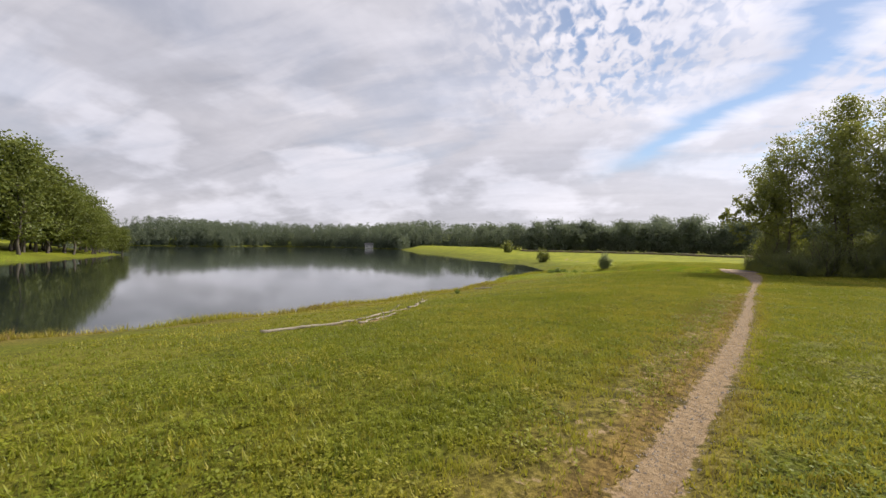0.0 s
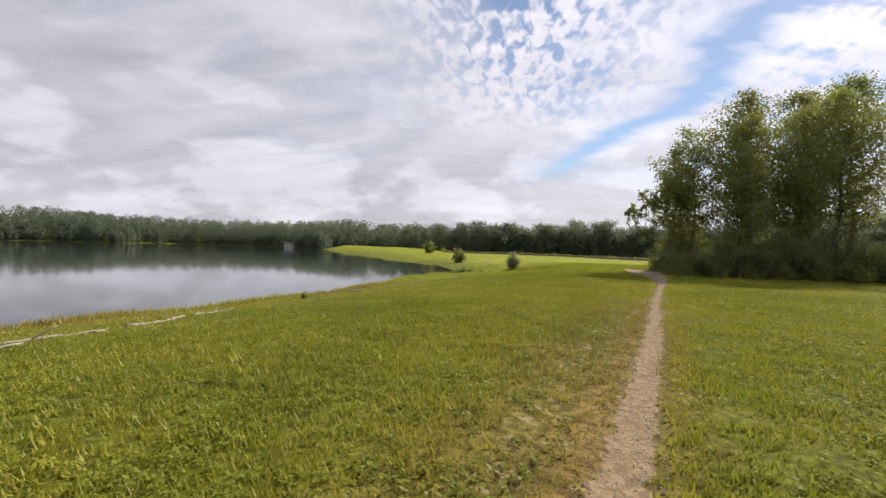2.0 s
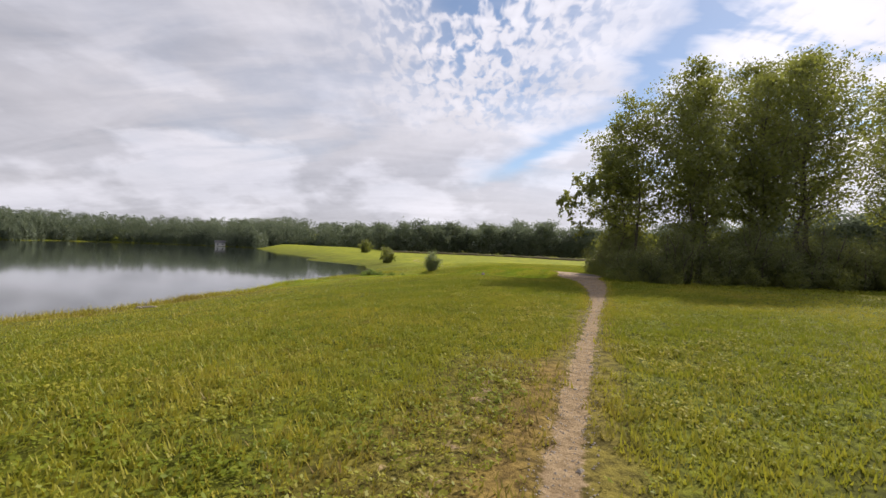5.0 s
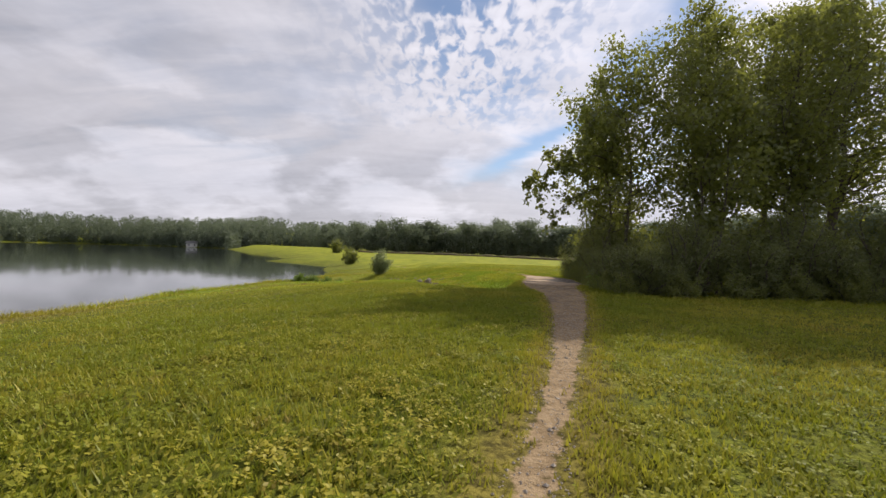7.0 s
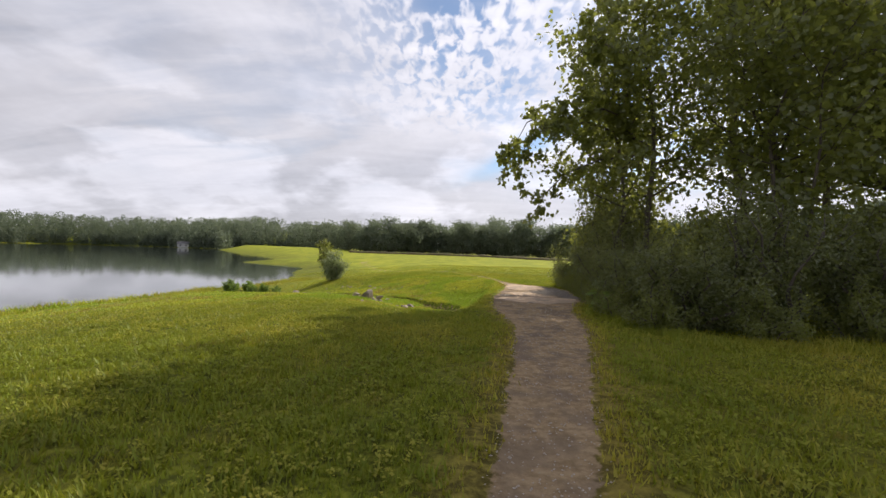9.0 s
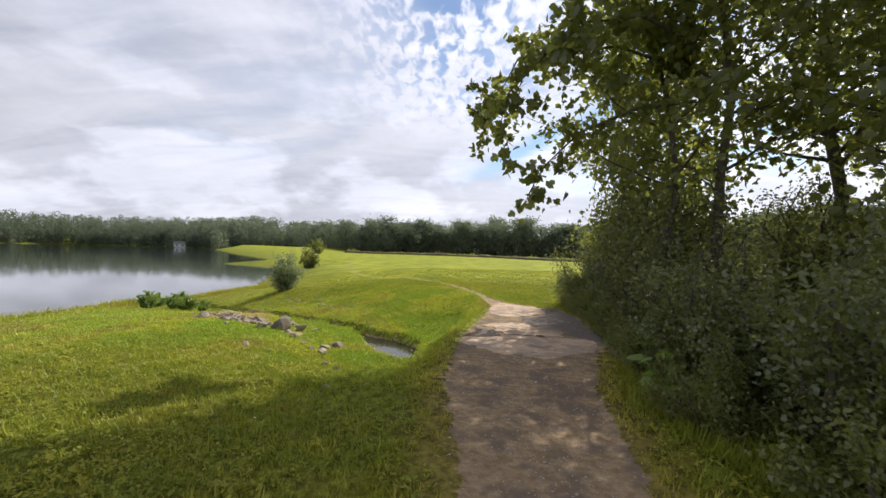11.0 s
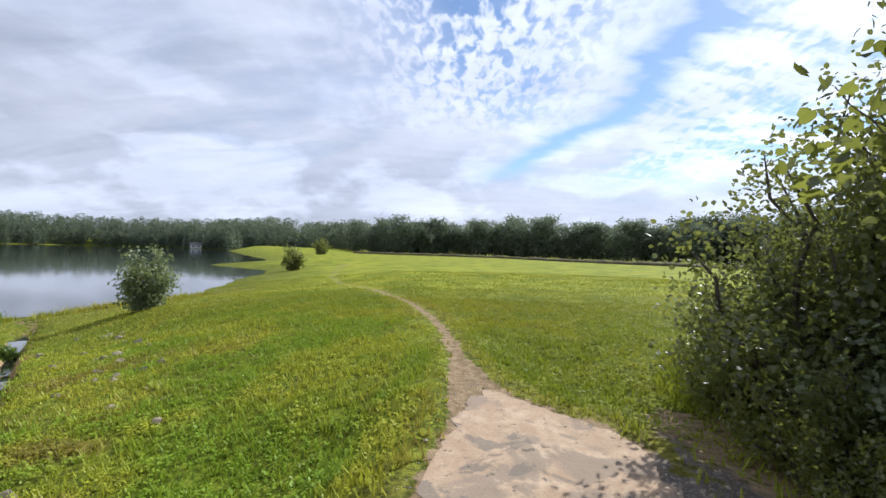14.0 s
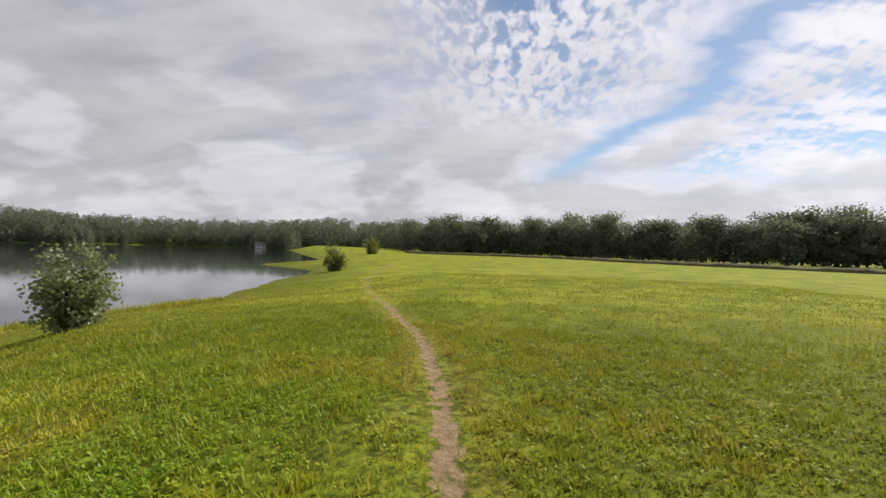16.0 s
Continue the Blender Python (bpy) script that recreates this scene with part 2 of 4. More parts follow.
def grass_material():
    s = Nodes("grass_blades")
    tone = s.attr("tone")
    var = s.noise(0.9, 3)
    c = s.mix(s.step(tone, 0.0, 0.6), (0.155, 0.200, 0.015), (0.43, 0.365, 0.048))
    c = s.mix(s.step(tone, 0.62, 1.0), c, (0.26, 0.165, 0.06))
    c = s.mix(s.step(var, 0.35, 0.7, 0.0, 0.4), c, (0.29, 0.315, 0.025))
    c = s.mix(s.math("MULTIPLY", s.math("MULTIPLY", s.attr("lush"), 0.8), s.step(tone, 0.75, 0.35)), c, s.mix(s.step(s.noise(0.8, 3), 0.42, 0.6), (0.25, 0.40, 0.022), (0.50, 0.50, 0.035)))
    c = s.mix(s.step(s.noise(3.7, 5, 0.7), 0.57, 0.68, 0.0, 0.55), c, (0.22, 0.135, 0.035))
    c = s.mix(s.step(s.noise(5.5, 4, 0.65), 0.53, 0.68, 0.0, 0.5), c, (0.085, 0.105, 0.012))
    return s.leafy(c, s.mix(0.5, c, (0.36, 0.36, 0.03)), 0.38, 0.5, 0.02)


def leaf_material(name, dark, light, through, share=0.42, gloss=0.05):
    s = Nodes(name)
    c = s.mix(s.island(), dark, light)
    c = s.mix(s.step(s.noise(0.8, 3), 0.4, 0.7, 0.0, 0.5), c, light)
    return s.leafy(c, through, share, 0.4, gloss)


def bark_material(name, a, b):
    s = Nodes(name)
    g = s.noise(9, 6, 0.65, 0.4, stretch=(1, 1, 0.22))
    return s.surface(s.mix(g, a, b), 0.9, s.bump(g, 0.8, 0.03), spec=0.15)


def water_material(name, deep, ripple):
    s = Nodes(name)
    w = s.math("ADD", s.noise(0.7, 3, 0.5, stretch=(1, 0.45, 1)), s.math("MULTIPLY", s.noise(5, 2), 0.22))
    b = s.n.new("ShaderNodeBsdfPrincipled")
    s.put(b.inputs["Base Color"], deep)
    b.inputs["Roughness"].default_value, b.inputs["IOR"].default_value = 0.05, 1.33
    b.inputs["Specular IOR Level"].default_value = 0.75
    s.l.new(s.bump(w, ripple, 0.05), b.inputs["Normal"])
    s.l.new(b.outputs[0], s.out.inputs[0])
    return s.mat


def stone_material():
    s = Nodes("grey_stone")
    rnd = s.n.new("ShaderNodeObjectInfo").outputs["Random"]
    g, f = s.noise(6, 6, 0.6), s.noise(45, 4, 0.6)
    c = s.mix(rnd, (0.15, 0.125, 0.095), (0.36, 0.295, 0.215))
    c = s.mix(s.step(g, 0.45, 0.7, 0.0, 0.7), c, (0.30, 0.24, 0.20))
    c = s.mix(s.step(f, 0.55, 0.7, 0.0, 0.45), c, (0.12, 0.115, 0.11))
    return s.surface(c, 0.88, s.bump(s.math("ADD", g, s.math("MULTIPLY", f, 0.3)), 0.6, 0.02), spec=0.25)


def concrete_material():
    s = Nodes("worn_concrete")
    g, f, big = s.noise(5, 6, 0.65), s.noise(70, 3), s.noise(2.6, 5, 0.6, 0.6)
    c = s.mix(s.step(g, 0.35, 0.7), (0.40, 0.280, 0.180), (0.54, 0.400, 0.275))
    c = s.mix(s.step(s.noise(1.9, 6, 0.62, 0.5), 0.50, 0.56, 0.0, 0.75), c, (0.275, 0.215, 0.160))
    c = s.mix(s.step(big, 0.55, 0.60, 0.0, 0.7), c, (0.17, 0.145, 0.12))
    c = s.mix(s.step(s.noise(9, 4, 0.6), 0.64, 0.67, 0.0, 0.8), c, (0.12, 0.10, 0.08))
    c = s.mix(s.step(f, 0.60, 0.68, 0.0, 0.6), c, (0.16, 0.14, 0.12))
    c = s.mix(s.step(s.noise(16, 5, 0.7), 0.55, 0.68, 0.0, 0.55), c, (0.25, 0.19, 0.13))
    return s.surface(c, 0.9, s.bump(s.math("ADD", g, s.math("MULTIPLY", f, 0.5)), 0.5, 0.012), spec=0.2)


def plain_material(name, a, b, scale, rough=0.85):
    s = Nodes(name)
    g = s.noise(scale, 5, 0.6)
    return s.surface(s.mix(g, a, b), rough, s.bump(g, 0.4, 0.02), spec=0.2)


M_GROUND, M_GRASS = ground_material(), grass_material()
M_LEAF = leaf_material("broad_leaves", (0.050, 0.070, 0.015), (0.140, 0.155, 0.038), (0.33, 0.35, 0.06), 0.48)
M_LEAF_DARK = leaf_material("thicket_leaves", (0.040, 0.054, 0.015), (0.125, 0.142, 0.042), (0.27, 0.29, 0.06), 0.40, 0.06)
M_LEAF_PALE = leaf_material("willow_leaves", (0.12, 0.15, 0.065), (0.25, 0.285, 0.145), (0.30, 0.35, 0.13), 0.40)
# Distance haze painted into the leaf colour: paler, greyer and bluer than near leaves.
M_LEAF_HAZED = leaf_material("hazed_far_leaves", (0.088, 0.112, 0.080), (0.160, 0.188, 0.128), (0.22, 0.26, 0.15), 0.42, 0.02)
M_LEAF_MID = leaf_material("wood_edge_leaves", (0.085, 0.115, 0.024), (0.18, 0.205, 0.05), (0.25, 0.28, 0.05), 0.3, 0.02)
M_WEED = leaf_material("weed_leaves", (0.09, 0.145, 0.020), (0.17, 0.24, 0.04), (0.26, 0.36, 0.05), 0.42)
M_BARK = bark_material("grey_bark", (0.055, 0.045, 0.036), (0.17, 0.145, 0.12))
M_WATER = water_material("lake_water", (0.020, 0.026, 0.022), 0.05)
M_POND = water_material("creek_water", (0.035, 0.034, 0.026), 0.06)
M_STONE, M_CONCRETE = stone_material(), concrete_material()
M_DRIFT = bark_material("bleached_wood", (0.22, 0.18, 0.13), (0.46, 0.40, 0.32))
M_GRAVEL = plain_material("loose_gravel", (0.20, 0.165, 0.13), (0.52, 0.46, 0.39), 30)
M_WALL = plain_material("pale_siding", (0.62, 0.60, 0.55), (0.72, 0.70, 0.66), 3)
M_ROOF = plain_material("grey_roofing", (0.10, 0.10, 0.10), (0.17, 0.16, 0.16), 3)


# ---- geometry helpers ----
def mesh_from(name, verts, faces, mat, smooth=False):
    me = bpy.data.meshes.new(name)
    me.from_pydata([tuple(v) for v in verts], [], faces)
    me.materials.append(mat)
    if smooth:
        me.polygons.foreach_set("use_smooth", [True] * len(me.polygons))
    me.update()
    return me


def mesh_from_arrays(name, verts, faces, mat, attrs=None, smooth=False):
    """verts (n, 3) and faces (m, k) as arrays; attrs: one float a vertex by name."""
    me = bpy.data.meshes.new(name)
    m, k = faces.shape
    me.vertices.add(len(verts))
    me.vertices.foreach_set("co", np.asarray(verts, np.float32).ravel())
    me.loops.add(m * k)
    me.loops.foreach_set("vertex_index", faces.astype(np.int32).ravel())
    me.polygons.add(m)
    me.polygons.foreach_set("loop_start", np.arange(0, m * k, k, dtype=np.int32))
    me.polygons.foreach_set("use_smooth", np.full(m, smooth))
    for key, values in (attrs or {}).items():
        a = me.attributes.new(key, "FLOAT", "POINT")
        a.data.foreach_set("value", np.asarray(values, np.float32))
    me.materials.append(mat)
    me.update(calc_edges=True)
    return me


def part(name, me, parent, label=""):
    ob = new(name, me)
    ob.parent = parent
    return tagged(ob, label)


def tube(verts, faces, pts, radii, sides=6):
    """Adds a tapered tube along pts."""
    base = len(verts)
    n = len(pts)
    for i in range(n):
        d = (pts[min(i + 1, n - 1)] - pts[max(i - 1, 0)]).normalized()
        a = d.orthogonal().normalized()
        b = d.cross(a)
        for k in range(sides):
            w = 2 * math.pi * k / sides
            verts.append(pts[i] + (a * math.cos(w) + b * math.sin(w)) * radii[i])
    for i in range(n - 1):
        for k in range(sides):
            p, q = base + i * sides + k, base + i * sides + (k + 1) % sides
            faces.append((p, q, q + sides, p + sides))
    faces.append(tuple(base + (n - 1) * sides + k for k in range(sides)))


def smooth01(v):
    v = np.clip(v, 0, 1)
    return v * v * (3 - 2 * v)


LATTICE = np.random.default_rng(77).uniform(0, 1, (256, 256))


def vnoise(x, y, size, seed=0):
    """Smooth random patches of about that size, from 0 to 1."""
    u, v = x / size + 37.3 * seed, y / size + 11.9 * seed
    i, j = np.floor(u).astype(int), np.floor(v).astype(int)
    fu, fv = smooth01(u - i), smooth01(v - j)
    p, q, r, s = (LATTICE[(i + di) % 256, (j + dj) % 256] for di, dj in ((0, 0), (1, 0), (0, 1), (1, 1)))
    return (p * (1 - fu) + q * fu) * (1 - fv) + (r * (1 - fu) + s * fu) * fv


# ---- the lie of the land ----
WATER = -1.70
SHORE = [(-60, -120), (-42, -60), (-31, -32), (-25.5, -22), (-22.7, -18), (-20.6, -13), (-18.7, -8.5), (-17.4, -4), (-16.6, 1),
         (-16.2, 6), (-15.6, 11), (-14.9, 14.5), (-13.8, 18.5), (-12.8, 23), (-12.9, 26), (-14.3, 28.5), (-15.2, 33), (-16.8, 39),
         (-20.5, 50), (-27, 55), (-34, 60), (-35, 64), (-31, 72), (-42, 92), (-70, 136), (-104, 192), (-122, 216), (-119, 230), (-98, 244),
         (-100, 262), (-130, 255), (-165, 262), (-205, 300), (-250, 310), (-285, 300), (-300, 260), (-270, 235),
         (-262, 215), (-300, 190), (-330, 150), (-250, 112), (-170, 62), (-125, 46), (-104, 34), (-97, 25), (-86, 9),
         (-90, -6), (-130, -32), (-200, -60), (-200, -140)]
TRAIL = [(-12.7, -38, 0.17), (-9.8, -30.5, 0.17), (-8.05, -25.9, 0.16), (-7.4, -24.3, 0.15), (-6.5, -22, 0.14), (-5.15, -18.3, 0.12),
         (-3.5, -13.4, 0.10), (-1.98, -9.2, 0.10), (-1.5, -7.9, 0.12), (-0.52, -4.9, 0.27), (0.12, -2.6, 0.40), (0.62, -0.7, 0.54),
         (0.75, 1.2, 0.76), (1.28, 3.3, 1.02), (1.70, 5.3, 0.88), (1.70, 6.7, 0.62), (1.38, 7.5, 0.28), (1.22, 8.6, 0.11),
         (1.04, 9.9, 0.09), (0.72, 11.4, 0.085), (0.16, 13.1, 0.08), (-0.75, 15.0, 0.08), (-2.1, 18.1, 0.08), (-4.15, 22.8, 0.09),
         (-7.0, 30.5, 0.10), (-9.5, 40, 0.12), (-12, 52, 0.12)]
CREEK = [(-0.70, 4.2, 0.15), (-0.84, 4.7, 0.30), (-0.98, 5.3, 0.48), (-1.22, 5.8, 0.36), (-1.75, 6.4, 0.15), (-2.05, 6.85, 0.09), (-2.5, 7.05, 0.11), (-2.85, 7.6, 0.08), (-3.4, 7.9, 0.12),
         (-3.75, 8.5, 0.08), (-4.5, 9.0, 0.10), (-5.0, 9.75, 0.08), (-6.1, 10.7, 0.10), (-8.5, 13.0, 0.13), (-12, 16.5, 0.2), (-18, 20, 0.3)]
PILE = [(-2.6, 4.8, 0.1), (-3.4, 5.8, 0.4), (-5.0, 7.4, 0.4), (-6.5, 9.1, 0.3)]
DRAIN = [(3.0, 3.1, 0.25), (3.9, 2.8, 0.3), (5.5, 2.6, 0.3)]
VERGE = [(2.1, 0.5, 0.25), (2.55, 2.5, 0.35), (2.8, 5.0, 0.4), (2.85, 7.2, 0.35)]
STRIP = [(-30, 126, 2.2), (0, 116, 2.2), (24, 99, 2.0), (42, 80, 1.8), (70, 50, 1.6), (110, 8, 1.6)]


def band(x, y, line):
    """Distance outside a band of varying half-width along a line."""
    best = np.full(np.shape(x), 1e9)
    for (ax, ay, aw), (bx, by, bw) in zip(line, line[1:]):
        dx, dy = bx - ax, by - ay
        t = np.clip(((x - ax) * dx + (y - ay) * dy) / (dx * dx + dy * dy), 0, 1)
        best = np.minimum(best, np.hypot(x - ax - t * dx, y - ay - t * dy) - (aw + t * (bw - aw)))
    return best


def inland(x, y):
    """Distance to the lake's edge, below zero over water."""
    inside = np.zeros(np.shape(x), bool)
    best = np.full(np.shape(x), 1e9)
    for (ax, ay), (bx, by) in zip(SHORE, SHORE[1:] + SHORE[:1]):
        dx, dy = bx - ax, by - ay
        t = np.clip(((x - ax) * dx + (y - ay) * dy) / (dx * dx + dy * dy), 0, 1)
        best = np.minimum(best, np.hypot(x - ax - t * dx, y - ay - t * dy))
        cross = (ay > y) != (by > y)
        inside ^= cross & (x < ax + (y - ay) * dx / (dy if dy else 1e-9))
    wob = 0.35 * np.sin(x * 1.1 + 0.7 * y) + 0.25 * np.sin(y * 1.7 - 0.6 * x)
    return np.where(inside, -best, best) + wob * np.clip(1 - best / 8, 0, 1)


def ground_z(x, y):
    x, y = np.asarray(x, float), np.asarray(y, float)
    d = inland(x, y)
    top = np.where(y > 12, -0.10 - 0.35 * smooth01((y - 12) / 30), -0.10) - 0.30 * smooth01((x - 8) / 20)
    rise = 1 - np.clip(1 - d / 13.5, 0, 1) ** 1.3
    near = WATER + 0.04 + (top - WATER - 0.04) * rise
    # grassy embankment beyond the inlet and wooded hills across the lake
    mound = smooth01((y - 70) / 70) * smooth01((-25 - x) / 30)
    near = near + mound * 1.3 * smooth01(d / 16)
    hills = smooth01((-x - 80) / 60) * np.clip((d - 6) * 0.13, 0, 13) * smooth01((y + 20) / 120 + 0.2)
    z = np.where(d >= 0, near + hills, WATER + np.maximum(d * 0.22, -4))
    tr = band(x, y, TRAIL)
    off = smooth01((tr - 0.05) / 0.85)
    cr = band(x, y, CREEK)
    dr = band(x, y, DRAIN)
    z = z - off * (0.56 * np.exp(-(np.maximum(cr, 0) / 2.5) ** 2) * smooth01((d - 1) / 6) + 0.45 * np.exp(-(np.maximum(dr, 0) / 0.7) ** 2))
    z = z - 0.30 * (1 - smooth01((cr + 0.06) / 0.16)) * smooth01(d / 3)
    z = z + 0.20 * np.exp(-((x + 6.5) / 2.0) ** 2 - ((y - 14.2) / 2.2) ** 2)
    z = z - 0.022 * (1 - smooth01((tr + 0.12) / 0.25))
    z = z + off * (0.07 * (vnoise(x, y, 1.9, 1) - 0.5) + 0.035 * (vnoise(x, y, 0.45, 2) - 0.5))
    return z


def gz(x, y):
    return float(ground_z(np.array([x]), np.array([y]))[0])


def spaced(lo, hi, step, far, grow=1.16):
    """Even steps from lo to hi, then growing steps out to far on both sides."""
    mid = list(np.arange(lo, hi, step))
    for side in (-1, 1):
        p, s, out = (lo if side < 0 else mid[-1]), step, []
        while abs(p) < far:
            s = min(s * grow, 7 if abs(p) < 400 else 60)
            p += side * s
            out.append(p)
        mid = out[::-1] + mid if side < 0 else mid + out
    return np.array(mid)


def build_ground():
    xs, ys = spaced(-8.5, 4.5, 0.11, 1600), spaced(-31, 16, 0.13, 1600)
    gx, gy = np.meshgrid(xs, ys)
    x, y = gx.ravel(), gy.ravel()
    z = ground_z(x, y)
    w, h = len(xs), len(ys)
    i = (np.arange(h - 1)[:, None] * w + np.arange(w - 1)).ravel()
    faces = np.stack([i, i + 1, i + 1 + w, i + w], 1)
    tr, d = band(x, y, TRAIL), inland(x, y)
    left = band(x + 0.62, y, [(a, b, 0.16) for a, b, c in TRAIL if b < -13])
    attrs = dict(
        dirt=np.clip(1 - smooth01((tr + 0.14) / 0.26), 0, 1) + 0.5 * (1 - smooth01((np.abs(band(x, y, CREEK)) - 0.06) / 0.12)) + 0.62 * (1 - smooth01((band(x, y, VERGE) + 0.1) / 0.3)) + 0.40 * (1 - smooth01((left + 0.1) / 0.4)),
        grit=1.1 * np.exp(-((x - 2.0) / 0.55) ** 2 - ((y - 4.9) / 0.75) ** 2) + 0.9 * np.exp(-((x - 0.72) / 0.28) ** 2 - ((y - 3.85) / 0.3) ** 2)
        + 0.9 * np.exp(-((x - 2.35) / 0.3) ** 2 - ((y - 3.7) / 0.7) ** 2) + 0.8 * np.exp(-((x - 2.45) / 0.3) ** 2 - ((y - 6.2) / 1.0) ** 2),
        lush=smooth01((y - 0.5) / 4.5) * (1 - 0.75 * smooth01((y - 9.5) / 5)) * (1 - 0.6 * smooth01((x - 0.5) / 1.5)),
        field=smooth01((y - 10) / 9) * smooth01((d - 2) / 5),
        mud=smooth01((y + 9) / 8) * smooth01((7 - y) / 2),
        dry=0.45 * (1 - smooth01((left - 0.1) / 0.6)) + 0.5 * (1 - smooth01((tr - 0.1) / 0.4)) + 0.6 * (1 - smooth01((d - 1.0) / 4)) * smooth01((6 - y) / 8)
        + 0.6 * np.exp(-((x + 2.6) / 1.5) ** 2 - ((y - 8.6) / 1.7) ** 2)
        + 0.8 * smooth01((vnoise(x, y, 0.9, 21) * 0.6 + vnoise(x, y, 0.35, 22) * 0.4 - 0.52) / 0.12) * smooth01((y - 1.5) / 2) * smooth01((11 - y) / 2) * smooth01((-0.6 - x) / 1.0),
        sand=0.55 * (1 - smooth01(np.abs(d - 0.9) / 1.0)) * smooth01((8 - y) / 10)
        + 1.0 * np.exp(-(np.hypot((x + y * 0.6 + 0.25) / 0.95, (y - 10.0) / 2.1)) ** 2)
        + 0.50 * np.exp(-((x + 13.4) / 0.9) ** 2 - ((y + 20.6) / 2.2) ** 2)
        + 0.36 * (1 - smooth01((band(x, y, PILE) + 0.05) / 0.5)))
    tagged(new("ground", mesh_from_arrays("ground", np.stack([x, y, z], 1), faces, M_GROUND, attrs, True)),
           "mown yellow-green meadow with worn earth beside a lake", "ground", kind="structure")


def sheet(name, x0, y0, x1, y1, z, mat):
    return mesh_from(name, [(x0, y0, z), (x1, y0, z), (x1, y1, z), (x0, y1, z)], [(0, 1, 2, 3)], mat)


build_ground()
tagged(new("lake_water", sheet("lake_water", -420, -150, -8, 340, WATER, M_WATER)), "calm grey lake reflecting clouds and wooded shore",
       "lake", kind="structure")


# ---- plants ----
LEAF_OVAL = np.array([(0, 0, 0), (0.42, 0.35, 0.06), (0.0, 1.0, -0.08), (-0.42, 0.35, 0.06)])
LEAF_POINT = np.array([(0, 0, 0), (0.27, 0.22, 0.05), (0.33, 0.55, 0.06), (0, 1.0, -0.10), (-0.33, 0.55, 0.06), (-0.27, 0.22, 0.05)])
LEAF_LOBED = np.array([(0, 0, 0), (0.30, 0.02, 0.03), (0.62, 0.42, 0.06), (0.30, 0.55, 0.02), (0.34, 0.80, 0.0), (0, 1.05, -0.10),
                       (-0.34, 0.80, 0.0), (-0.30, 0.55, 0.02), (-0.62, 0.42, 0.06), (-0.30, 0.02, 0.03)])


def leaves(name, rng, centres, size, mat, shape=LEAF_OVAL, flat=0.0):
    """One leaf blade at each centre, turned at random, a little more upright-facing with flat."""
    n, k = len(centres), len(shape)
    up = rng.normal(size=(n, 3))
    up[:, 2] = np.abs(up[:, 2]) + flat
    up /= np.linalg.norm(up, axis=1)[:, None]
    a = np.cross(up, rng.normal(size=(n, 3)))
    a /= np.linalg.norm(a, axis=1)[:, None] + 1e-9
    b = np.cross(up, a)
    s = (size * rng.uniform(0.65, 1.35, n))[:, None, None]
    v = centres[:, None, :] + s * (a[:, None, :] * shape[None, :, :1] + b[:, None, :] * shape[None, :, 1:2] + up[:, None, :] * shape[None, :, 2:3])
    f = np.arange(n)[:, None] * k + np.arange(k)[None, :]
    return mesh_from_arrays(name, v.reshape(-1, 3), f, mat)


def bent(rng, start, way, length, lift, steps=4, wob=0.12):
    """A limb's line: it starts along way and bends up (or down) by lift."""
    pts, d = [Vector(start)], Vector(way).normalized()
    for i in range(steps):
        d = (d + Vector((rng.normal() * wob, rng.normal() * wob, lift / steps + rng.normal() * wob * 0.5))).normalized()
        pts.append(pts[-1] + d * (length / steps))
    return pts


